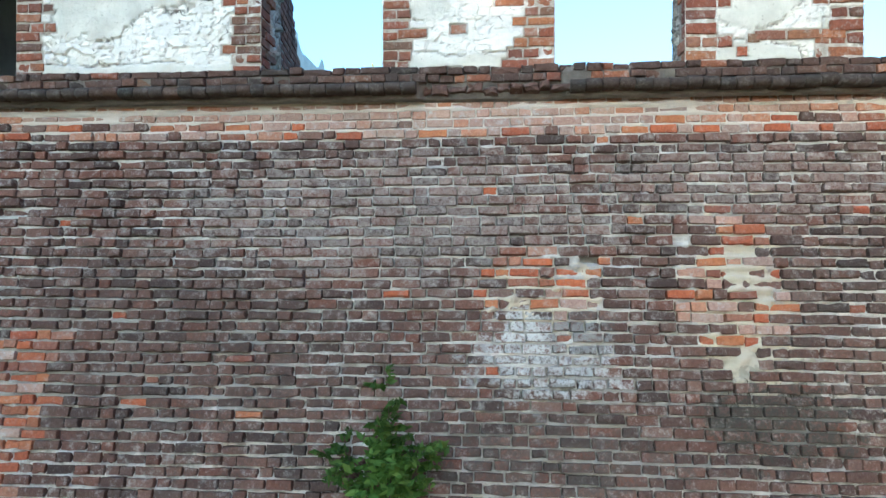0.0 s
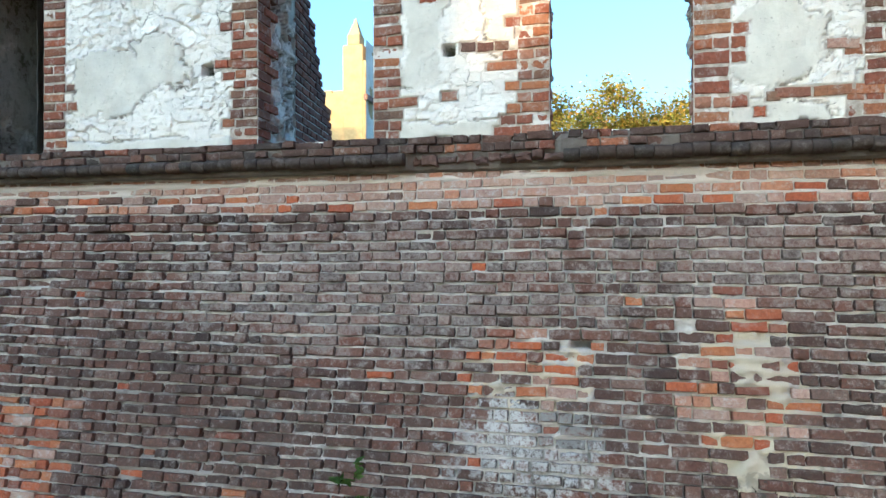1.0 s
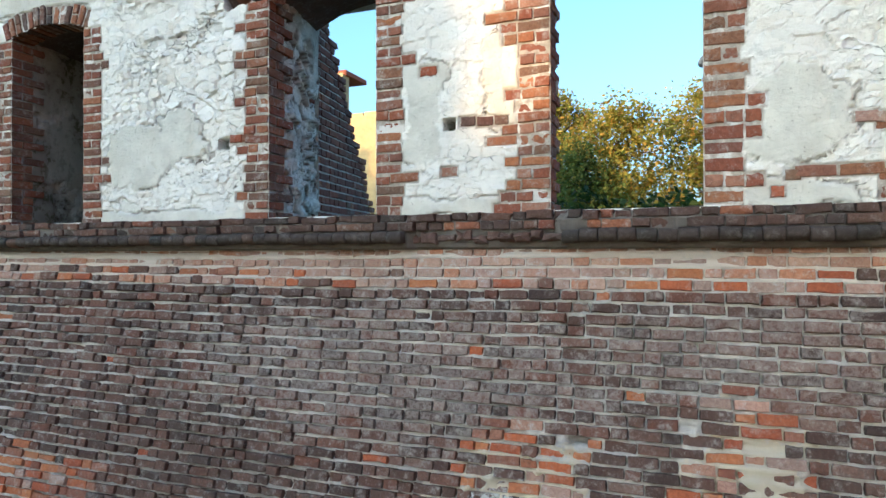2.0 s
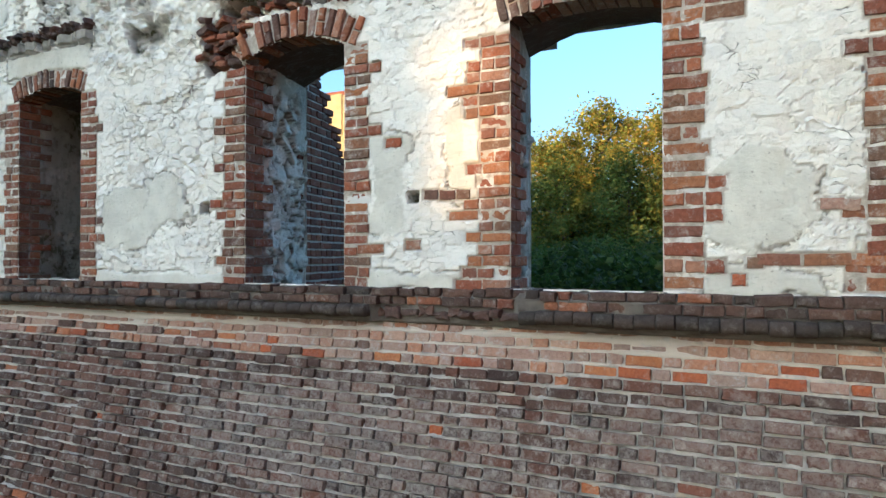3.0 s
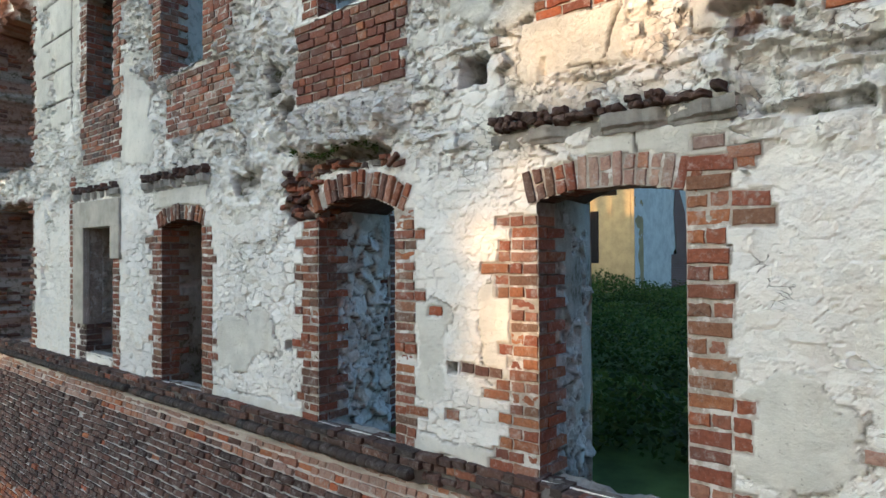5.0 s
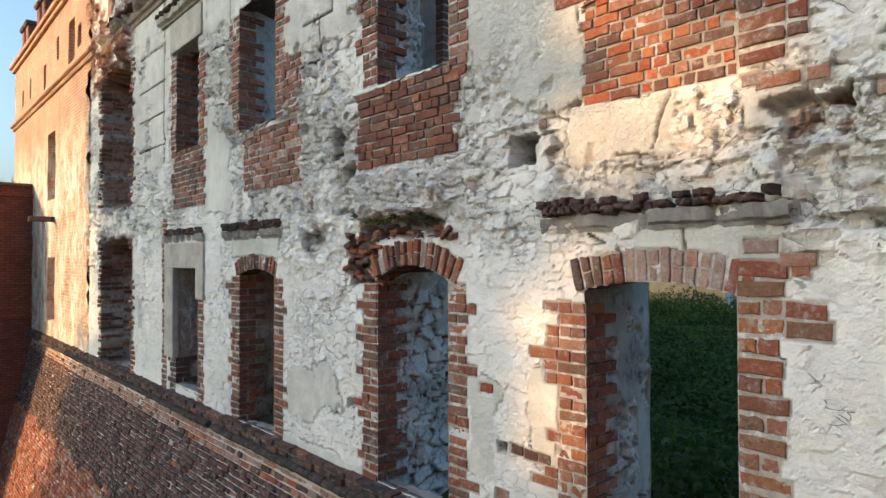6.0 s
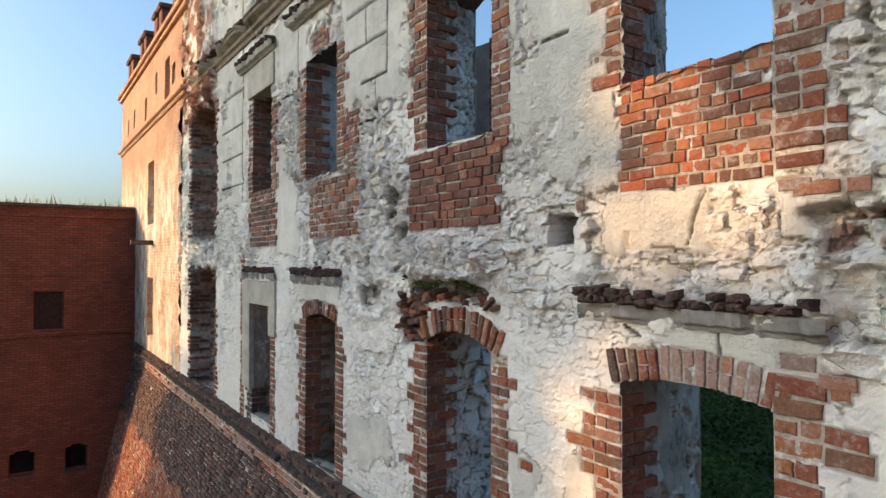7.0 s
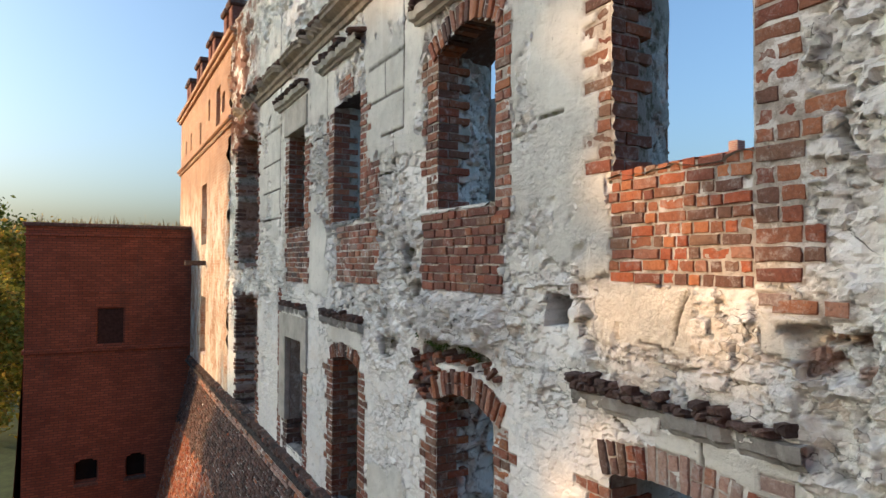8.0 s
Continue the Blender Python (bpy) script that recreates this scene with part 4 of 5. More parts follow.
wall_front = thing("wall_front", "ruined whitewashed rubble wall with grey plaster patches", "wall", "structure", mesh=facade(), m=pose(0, FACE, 0))


def back_face():
    """The inner side of the wall, with the same openings, and a ragged top."""
    xs, zs = steps([-14.8] + [e for _, x0, x1, *_ in OPENINGS[:5] for e in (x0 - SPLAY, x1 + SPLAY)] + [6.0], 0.14), steps([8.3, SILL, 12.6, 19.4], 0.12)
    gx, gz = np.meshgrid(xs, zs)
    y = np.where(gz > 12.6, BACK_HIGH, BACK_LOW) + 0.05 * (fbm(gx, gz, 2.5, 4, 600) - 0.5)
    xm, zm = np.meshgrid((xs[:-1] + xs[1:]) / 2, (zs[:-1] + zs[1:]) / 2)
    h, j = rubble(gx, gz, 9)
    zero = np.zeros_like(h)
    return relief("inner_face", xs, zs, -(y - h * 0.5), M_FACADE, ~opening_mask(xm, zm, True), [("joint", j), ("coarse", zero + 0.5), ("bed", zero), ("plaster", zero), ("dirt_shade", zero + 0.2), ("rust", zero)])


thing("wall_back", "rough inner rubble face of the ruined wall", "wall", "structure", mesh=back_face())
bm = bmesh.new()
box_into(bm, -14.8, 6.0, FACE + 0.02, BACK_HIGH, 19.38, 19.5, 0.02)
thing("wall_top", "broken top of the ruined wall", "wall", "structure", mesh=bm_mesh("wall_top", bm, M_SILL))
thing("wall_end", "plain end of the ruined wall", "wall", "structure", mesh=box_mesh("wall_end", 6.0, 6.2, FACE - 0.05, BACK_LOW, 0.0, 19.5, M_PLASTER))


def reveal_mesh(axis_at, y0, y1, z0, z1, side, kind, seed):
    """A jamb's inner side from the face to the back, splayed behind its brick edge. side 1 faces +x."""
    ys, zs = steps([y0, FACE + 0.28, y1], 0.022), steps([z0, z1], 0.022)
    gy, gz = np.meshgrid(ys, zs)
    h, j = rubble(gy, gz, seed, 0.26, 0.16, 0.8 if kind == "rubble" else 0.35)
    zero = np.zeros_like(h)
    patch = fbm(gy, gz, 2.1, 4, seed + 5)
    if kind == "rubble":
        pl = smooth(0.0, 0.03, patch - 0.62 + 0.10 * np.clip(gz - z0 - 1.2, -1, 1.2))
    else:
        pl = smooth(0.62, 0.60, patch)
    h = h * (1 - pl) + 0.012 * pl + 0.006 * fbm(gy, gz, 9, 3, seed)
    # jamb sides darkened in colour: grey dirt plus the recess's shade
    dirt_shade = (0.12 if kind == "rubble" else 0.24) + 0.24 * smooth(0.46, 0.66, fbm(gy, gz, 1.6, 5, seed + 8)) + 0.12 * pl
    dirt_shade = np.where(gy < FACE + 0.27, 0.25, np.clip(dirt_shade, 0, 0.85))
    x = axis_at - side * (0.022 + SPLAY * np.clip((gy - FACE - 0.26) / (y1 - FACE - 0.26), 0, 1)) + side * h * np.where(gy < FACE + 0.27, 0.15, 1.0)
    verts = np.stack([x, gy, gz], axis=-1)
    q = grid_faces(np.ones((len(zs) - 1, len(ys) - 1), bool))
    return mesh_of("reveal", verts, [q if side > 0 else q[:, ::-1]], M_FACADE, True, [("joint", np.clip(j * 3.0, 0, 1) * (1 - pl) * (gy >= FACE + 0.27)), ("coarse", zero + 0.5), ("bed", zero + (gy < FACE + 0.27)), ("plaster", pl * (gy >= FACE + 0.27)), ("dirt_shade", dirt_shade), ("rust", zero)])


def soffit_mesh(x0, x1, spring, rise, y1):
    back_rise = max(rise, 0.2) if rise else 0.0
    xs, ys = steps([x0 - 0.05, x1 + 0.05], 0.05), steps([FACE + 0.03, y1], 0.06)
    gx, gy = np.meshgrid(xs, ys)
    half, xc = (x1 - x0) / 2, (x0 + x1) / 2
    f = (gy - FACE) / (y1 - FACE)
    gx = xc + (gx - xc) * (1 + SPLAY * f / half)
    half = half * (1 + SPLAY * f / half)
    z = spring + 0.08 * f * (rise > 0) + (rise + (back_rise - rise) * f) * (1 - np.clip(np.abs(gx - xc) / half, 0, 1.1) ** 2) + 0.03 * (fbm(gx, gy, 5, 4, 700) - 0.3)
    q = grid_faces(np.ones((len(ys) - 1, len(xs) - 1), bool))
    # the underside takes the dark brick, whatever the arch face has
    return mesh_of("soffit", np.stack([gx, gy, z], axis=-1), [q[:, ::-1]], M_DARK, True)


def sill_mesh(x0, x1, z, y1, low):
    """A mortar cap on the outer course; in the lower storey the niche drops away behind it."""
    xs, ys = steps([x0 - 0.03, x1 + 0.03], 0.04), steps([FACE - 0.02, y1 + 0.03], 0.04)
    gx, gy = np.meshgrid(xs, ys)
    half, xc = (x1 - x0) / 2, (x0 + x1) / 2
    gx = xc + (gx - xc) * (1 + SPLAY / half * np.clip((gy - FACE - 0.26) / (y1 - FACE - 0.26), 0, 1))
    hz = z - 0.03 + 0.13 * (fbm(gx, gy, 6, 5, 720) - 0.45)
    if low:
        hz = hz - 0.62 * smooth(0.24, 0.52, gy - FACE + 0.10 * (fbm(gx, gy, 3, 3, 721) - 0.5))
    return mesh_of("sill", np.stack([gx, gy, hz], axis=-1), [grid_faces(np.ones((len(ys) - 1, len(xs) - 1), bool))], M_SILL, False)


for k, (w_name, x0, x1, z0, spring, rise) in enumerate(OPENINGS):
    y1 = BACK_HIGH if z0 > 12.6 else BACK_LOW
    kind = "rubble" if w_name in ("window_3", "window_4", "window_8") else "plaster"
    part("reveal", reveal_mesh(x0, FACE + 0.02, y1, z0 - (0.75 if z0 < 12 else 0.05), spring + 0.05, 1, kind, 900 + 2 * k + 1), W[w_name])
    part("reveal", reveal_mesh(x1, FACE + 0.02, y1, z0 - (0.75 if z0 < 12 else 0.05), spring + 0.05, -1, kind, 940 + 2 * k), W[w_name])
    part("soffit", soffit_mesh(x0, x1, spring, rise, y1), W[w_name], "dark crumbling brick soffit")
    part("sill", sill_mesh(x0, x1, z0, y1, z0 < 12), W[w_name], "mortar-capped sill")

# dressed stone frame of the far window
part("jamb_block", box_mesh("jamb_block", -8.86, -8.405, FACE - 0.05, FACE + 0.07, 9.75, 11.42, M_STONE, 0.012), W["window_1"], "cream dressed stone")
part("jamb_block", box_mesh("jamb_block", -7.315, -6.98, FACE - 0.05, FACE + 0.07, 10.85, 11.42, M_STONE, 0.012), W["window_1"], "cream dressed stone")
part("lintel", box_mesh("lintel", -8.86, -6.98, FACE - 0.055, FACE + 0.3, 11.365, 11.80, M_STONE, 0.012), W["window_1"], "cream dressed stone")
part("lintel", box_mesh("lintel", -8.6, -7.1, FACE - 0.05, FACE + 0.3, 15.255, 15.80, M_STONE, 0.012), W["window_6"], "cream dressed stone")


def hood(x0, x1, z, drop=0.14, proud=0.11, gap=(0, 0), fresh=False, label="broken hood moulding of stone and brick over a window"):
    """A label mould: a stone fillet below, worn bricks on it."""
    top = thing("hood_mould", label, "hood mould", group="hood moulds over the windows", m=pose(0, 0, 0))
    n = int((x1 - x0) / 0.05)
    prof = [(0.0, 0.0), (-proud * 0.35, 0.0), (-proud * 0.45, 0.03), (-proud * 0.8, 0.05), (-proud * 0.9, drop - 0.02), (-proud * 0.9, drop), (0.0, drop)]
    verts = []
    for i in range(n + 1):
        x = x0 + (x1 - x0) * i / n
        bite = min(0.85, max(0.0, noise.noise((x * 3.1, z, 0)) + 0.9 * noise.noise((x * 11.0, z, 4)) + 0.25) * 1.3)
        if fresh:
            bite *= 0.3
        if gap[0] <= x <= gap[1]:
            bite = 0.75
        for a, b in prof:
            verts.append((x, FACE + 0.01 + a * (1 - bite), z + b * (1 - 0.25 * bite) + (0.003 if fresh else 0.016) * noise.noise((x * 13, b, 3))))
    p = len(prof)
    quads = [(i * p + s, (i + 1) * p + s, (i + 1) * p + s + 1, i * p + s + 1) for i in range(n) for s in range(p - 1)]
    part("moulding", mesh_of("moulding", verts, [quads], M_STONE if fresh else M_SILL), top)
    x = x0 + 0.02
    while x < x1 - 0.10:
        l = RNG.uniform(0.05, 0.12)
        for row in range(2):
            if RNG.random() > (0.06 if row == 0 else 0.45):
                brick(top, x + l / 2 + RNG.normal(0, 0.01), FACE - proud * RNG.uniform(0.75, 1.1), z + drop + 0.030 + 0.050 * row + RNG.normal(0, 0.005), l + 0.004, 0.066 * RNG.uniform(0.75, 1.15), proud + 0.12, M_LEDGE_BRICK if RNG.random() < 0.88 else M_DARK, chip=0.016, rx=RNG.normal(0, 6), rz=RNG.normal(0, 7), ry=RNG.normal(0, 5))
        x += l * 0.93
    return top


hood(0.14, 2.05, 11.71, gap=(0.1, 0.5))
hood(-6.15, -4.28, 11.80, proud=0.10)
hood(-8.85, -6.98, 11.81, proud=0.10)
hood(-9.1, -7.0, 15.85, proud=0.20, fresh=True)
hood(-6.2, -4.35, 15.88, proud=0.22, fresh=True)
hood(-2.62, -0.6, 15.55, proud=0.20, fresh=True)

# main cornice of the upper storey, broken at its ends
def cornice_run(x0, x1, z, y_out, material, seed):
    prof = [(0.05, -0.20), (-0.04, -0.19), (-0.05, -0.11), (-0.10, -0.08), (-0.11, -0.02), (-0.19, 0.03), (-0.22, 0.05), (-0.22, 0.11), (-0.25, 0.13), (-0.23, 0.18), (0.05, 0.20)]
    n = int((x1 - x0) / 0.07)
    verts = []
    for i in range(n + 1):
        x = x0 + (x1 - x0) * i / n
        bite = max(0.0, noise.noise((x * 1.7, seed, 0.3)) + 0.5 * noise.noise((x * 6.0, seed, 0.7))) * 2.2
        for k, (a, b) in enumerate(prof):
            w = bite * (k > 4)
            verts.append((x, y_out + a * (1 - min(0.7, w)) + 0.015 * noise.noise((x * 9, k, seed)), z + b - 0.10 * w + 0.012 * noise.noise((x * 11, k, 5))))
    p = len(prof)
    quads = [(i * p + s, (i + 1) * p + s, (i + 1) * p + s + 1, i * p + s + 1) for i in range(n) for s in range(p - 1)]
    return mesh_of("cornice", verts, [quads], material)


thing("trim_cornice", "weathered stone cornice, chipped along its edge", "cornice", "structure", mesh=cornice_run(-13.2, 6.0, 16.58, FACE, M_CORNICE, 2.0))
crumbs = thing("cornice_capping", "broken dark bricks lying on the cornice", "brick capping", "structure")
x = -12.4
while x < 3.0:
    l = RNG.uniform(0.10, 0.28)
    if noise.noise((x * 0.9, 3.0, 0.0)) > -0.25:
        for row in range(1 + int(RNG.random() < 0.4)):
            brick(crumbs, x + l / 2, FACE - 0.17 + RNG.uniform(-0.05, 0.06), 16.80 + 0.06 * row + RNG.normal(0, 0.012), l, 0.075 * RNG.uniform(0.7, 1.2), 0.3, M_DARK, chip=0.018, rx=RNG.normal(0, 5), rz=RNG.normal(0, 8))
    x += l * 1.05

# ---- cross wall behind, seen through the middle windows ----
cross = thing("wall_cross", "stepped remnant of a red brick cross wall inside", "wall", "structure")


CROSS = pose(-2.42, 7.10, 0, 0, 0, 98.0)


def cross_end(z):
    return max(0.25, 0.45 + 0.78 * (11.5 - z))


def lay_cross():
    """Courses on the skew face of the remnant, whose end leans back."""
    far = []
    z, k = 8.6, 0
    while z < 14.9:
        end = cross_end(z) + RNG.uniform(-0.03, 0.05)
        u = -0.05
        while u < end:
            l = (0.27 if (k % 2 == 0) else 0.14) * RNG.uniform(0.93, 1.07)
            if 9.1 < z < 11.35 and u < 2.6:
                # mostly the darker red, so part of the inner shade is colour
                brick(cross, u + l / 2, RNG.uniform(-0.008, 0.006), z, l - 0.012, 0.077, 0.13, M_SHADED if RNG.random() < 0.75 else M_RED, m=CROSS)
            else:
                far.append((u + l / 2, z, l))
            u += l
        z += 0.094
        k += 1
    a = np.array(far)
    n = len(a)
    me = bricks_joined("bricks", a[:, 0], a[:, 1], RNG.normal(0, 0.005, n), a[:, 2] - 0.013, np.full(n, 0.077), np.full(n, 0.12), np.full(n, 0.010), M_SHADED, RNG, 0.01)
    tagged(part("bricks", me, cross, "dark red bricks with shade put into their colour", m=CROSS), kind="stuff")


lay_cross()
bm = bmesh.new()
ring = [(-0.02, 8.3), (cross_end(8.3) - 0.08, 8.3), (0.17, 11.75), (0.17, 14.5), (-0.02, 14.9)]
va = [bm.verts.new(CROSS @ Vector((u, 0.016, z))) for u, z in ring]
vb = [bm.verts.new(CROSS @ Vector((u, 0.55, z))) for u, z in ring]
bm.faces.new(va)
bm.faces.new(vb[::-1])
for k in range(5):
    bm.faces.new((va[k - 1], vb[k - 1], vb[k], va[k]))
bmesh.ops.recalc_face_normals(bm, faces=bm.faces)
part("core", bm_mesh("core", bm, M_MORTAR), cross, "mortar core")

# the dim rooms behind the two far window axes
rooms = thing("wall_rooms", "dim plastered rooms behind the far windows", "wall", "structure")
part("back_wall", box_mesh("back_wall", -14.8, -4.1, 9.0, 9.3, 8.3, 12.5, M_PLASTER, 0.0), rooms)
part("back_wall", box_mesh("back_wall", -14.8, -7.2, 9.0, 9.3, 12.504, 19.3, M_PLASTER, 0.0), rooms)
part("side_wall", box_mesh("side_wall", -4.42, -4.12, BACK_LOW, 8.99, 8.3, 12.19, M_PLASTER, 0.0), rooms)
part("side_wall", box_mesh("side_wall", -6.75, -6.45, BACK_LOW, 8.99, 8.3, 19.3, M_PLASTER, 0.0), rooms)
# ceilings added to keep daylight out of the rooms
part("dimming_ceiling", box_mesh("dimming_ceiling", -14.8, -7.2, BACK_HIGH + 0.05, 9.3, 19.31, 19.45, M_PLASTER, 0.0), rooms)
part("dimming_ceiling", box_mesh("dimming_ceiling", -14.8, -4.12, BACK_LOW, 8.99, 12.2, 12.5, M_PLASTER, 0.0), rooms)

# ---- the wall's far, sunlit part with its attic ----
def far_face():
    xs, zs = steps([-27.0, -14.75], 0.10), steps([8.9, 19.1], 0.10)
    gx, gz = np.meshgrid(xs, zs)
    h = 0.03 * (fbm(gx, gz, 2.2, 4, 800) - 0.5) + 0.05 * smooth(15.6, 14.0, gz) * (fbm(gx, gz, 4, 4, 801) - 0.5)
    for x0, x1, z0, z1 in [(-20.25, -19.1, 13.45, 15.5), (-20.2, -19.1, 9.6, 11.6), (-22.6, -22.0, 9.3, 11.0), (-17.3, -16.6, 17.2, 18.3), (-16.2, -15.8, 17.3, 17.9), (-21.0, -20.7, 17.1, 17.9), (-23.6, -23.4, 17.3, 18.0), (-25.2, -25.0, 17.3, 17.9), (-18.9, -18.7, 17.7, 18.3)]:
        h = np.where((gx > x0) & (gx < x1) & (gz > z0) & (gz < z1), -0.45, h)
    h = h + smooth(-15.6, -14.8, gx) * 0.35 * (fbm(gx, gz, 2.4, 5, 802) - 0.5)
    return relief("far_face", xs, zs, h, M_FAR_ORANGE, shade=False)


wall_far = thing("wall_far", "sunlit orange brick wall with faded limewash and slit openings", "wall", "structure", mesh=far_face(), m=pose(0, FACE, 0))
thing("wall_far_core", "body of the brick wall behind its face", "wall", "structure", mesh=box_mesh("wall_far_core", -27.0, -14.8, FACE + 0.5, 7.2, 8.0, 19.1, M_FAR_ORANGE, 0.03))
thing("wall_far_end", "end of the brick wall", "wall", "structure", mesh=box_mesh("wall_far_end", -27.02, -26.98, FACE, 7.2, 8.0, 19.1, M_FAR_ORANGE, 0.0))
for x0, x1, z, pr, hh in ((-27.15, -14.3, 16.75, 0.16, 0.22), (-27.2, -14.0, 19.1, 0.20, 0.26)):
    bm = bmesh.new()
    box_into(bm, x0, x1, FACE - pr, FACE + 0.6, z, z + hh * 0.55, 0.03)
    box_into(bm, x0, x1, FACE - pr * 0.55, FACE + 0.6, z - hh * 0.5, z - 0.004, 0.03)
    thing("trim_string", "projecting brick string course on the attic", "string course", "structure", mesh=bm_mesh("trim_string", bm, M_FAR_ORANGE))


def attic_post():
    top = thing("attic_post", "square brick attic post with a flat cap", "post", group="posts along the attic", m=pose(0, 0, 0))
    part("shaft", box_mesh("shaft", -0.25, 0.25, -0.25, 0.25, 0, 1.30, M_SHADED, 0.03), top)
    part("cap", box_mesh("cap", -0.34, 0.34, -0.34, 0.34, 1.304, 1.48, M_DARK, 0.04), top, "dark weathered cap")
    return top


first_post = attic_post()
first_post.matrix_world = pose(-26.5, 6.3, 19.245)
for x in (-25.7, -23.3, -22.4, -20.2, -19.3, -17.0, -16.1):
    copy_thing(first_post, pose(x, 6.3, 19.245))
beam = thing("wooden_beam", "dark wooden beam end sticking out of the wall", "beam", mesh=box_mesh("wooden_beam", -19.3, -19.1, 5.2, 6.2, 12.68, 12.84, M_WOOD, 0.015))

# broken bay: brick edges of its two openings
bay = thing("broken_bay", "tall broken bay with ragged dark brick sides", "wall opening", "structure")
for z0, z1 in ((9.15, 11.9), (12.8, 15.75)):
    z = z0
    while z < z1:
        for y in np.arange(FACE - 0.03, FACE + 0.5, 0.26):
            if RNG.random() < 0.8:
                brick(bay, -13.55 + RNG.uniform(-0.10, 0.06), y + 0.13, z, 0.25, 0.08, 0.2, M_DARK if RNG.random() < 0.7 else M_RED, rz=90, chip=0.014)
        if RNG.random() < 0.5:
            brick(bay, -11.05 + RNG.uniform(-0.1, 0.1), FACE - 0.03, z, 0.27, 0.08, 0.2, M_RED, chip=0.014)
        z += 0.105

# ---- the red brick bastion ----
bastion = thing("bastion", "red brick bastion tower with a battered foot and grass on top", "tower", "structure")
BX, BY0, BY1, BTOP, BSTR = -23.0, 0.36, 6.0, 14.05, 9.48


def bastion_face():
    us, vs = steps([BY0, BY1], 0.07), steps([0.0, BSTR, BTOP], 0.07)
    gu, gv = np.meshgrid(us, vs)
    h = 0.025 * (fbm(gu, gv, 1.5, 4, 820) - 0.5) + 0.05 * np.maximum(0, BSTR - gv) + 0.008 * (fbm(gu, gv * 3, 5, 3, 821) - 0.5)
    for u0, u1, v0, v1, deep in [(2.64, 3.56, 9.72, 11.05, 0.10), (2.03, 2.66, 4.78, 5.50, 0.5), (3.64, 4.27, 4.75, 5.48, 0.5)]:
        top = v1 + (0.10 * (1 - ((gu - (u0 + u1) / 2) / ((u1 - u0) / 2)) ** 2) if deep > 0.3 else 0)
        h = np.where((gu > u0) & (gu < u1) & (gv > v0) & (gv < top), h - deep, h)
    return relief("bastion_face", us, vs, h, M_BASTION, shade=False)


face = part("wall", bastion_face(), bastion, m=pose(BX, 0, 0, 0, 0, 90))
bm = bmesh.new()
ring = [(0.0, 0.0), (BSTR, 0.45), (BTOP, 0.45)]
for k in range(2):
    (za, ya), (zb, yb) = ring[k], ring[k + 1]
    off = BY0 - 0.45
    v = [bm.verts.new(p) for p in ((BX + 0.05 * (BSTR - min(za, BSTR)), off + ya, za), (BX + 0.05 * (BSTR - min(zb, BSTR)), off + yb, zb), (-33, off + yb, zb), (-33, off + ya, za))]
    bm.faces.new(v)
part("wall", bm_mesh("wall", bm, M_BASTION), bastion)
part("wall", box_mesh("wall", -33.0, BX - 0.6, BY0 + 0.05, BY1 + 3, 0.0, BTOP, M_BASTION, 0.0), bastion)
for z, pr, hh in ((BSTR, 0.07, 0.16), (BTOP - 0.35, 0.05, 0.10)):
    part("string_course", box_mesh("string_course", BX - 0.3, BX + pr, BY0 - pr, BY1 - 0.10, z, z + hh, M_BASTION, 0.02), bastion)
part("coping", box_mesh("coping", -33.1, BX + 0.10, BY0 - 0.1, FACE - 0.02, BTOP + 0.0, BTOP + 0.14, M_DARK, 0.03), bastion, "dark weathered brick coping")
part("boarded_window", box_mesh("boarded_window", BX - 0.14, BX - 0.085, 2.62, 3.58, 9.70, 11.07, M_BOARD, 0.0), bastion, "dark boarded window")
part("window_hood", box_mesh("window_hood", BX - 0.05, BX + 0.045, 2.35, 3.85, 11.62, 11.70, M_BASTION, 0.01), bastion)
# near-black blocks fill the embrasures in place of real shade
for y in (2.03, 3.64):
    part("embrasure", box_mesh("embrasure", BX - 0.75, BX - 0.30 + 0.05 * 4.0, y - 0.03, y + 0.68, 4.72, 5.66, M_VOID, 0.0), bastion, "arched embrasure filled near-black for its dark inside")
    part("embrasure_sill", box_mesh("embrasure_sill", BX + 0.05, BX + 0.30, y - 0.06, y + 0.70, 4.66, 4.755, M_DARK, 0.01), bastion, "worn stone sill")

rng = np.random.default_rng(5)
n = 900
base = np.stack([rng.uniform(-30, BX + 0.05, n), rng.uniform(BY0, FACE - 0.1, n), np.full(n, BTOP + 0.13)], axis=1)
tall = rng.uniform(0.10, 0.40, n) * (0.4 + vnoise(base[:, 1] * 1.3, base[:, 0] * 1.3, 3))
lean = rng.normal(0, 0.10, (n, 2))
side = rng.normal(0, 0.012, (n, 3))
tips = base + np.stack([lean[:, 0], lean[:, 1], tall], axis=1)
tagged(thing("dry_grass", "dry grass tufts growing on the bastion's coping", "grass", "stuff", mesh=mesh_of("dry_grass", np.stack([base - side, base + side, tips], axis=1), [np.arange(n * 3).reshape(n, 3)], M_DRY)))

# unseen wall added at the right to cut sky light on the jambs
thing("wall_return", "plain brick wall added out of view to block sky light", "wall", "structure", mesh=box_mesh("wall_return", 8.5, 9.5, -9.0, 6.9, 0.0, 17.5, M_BASTION, 0.0))

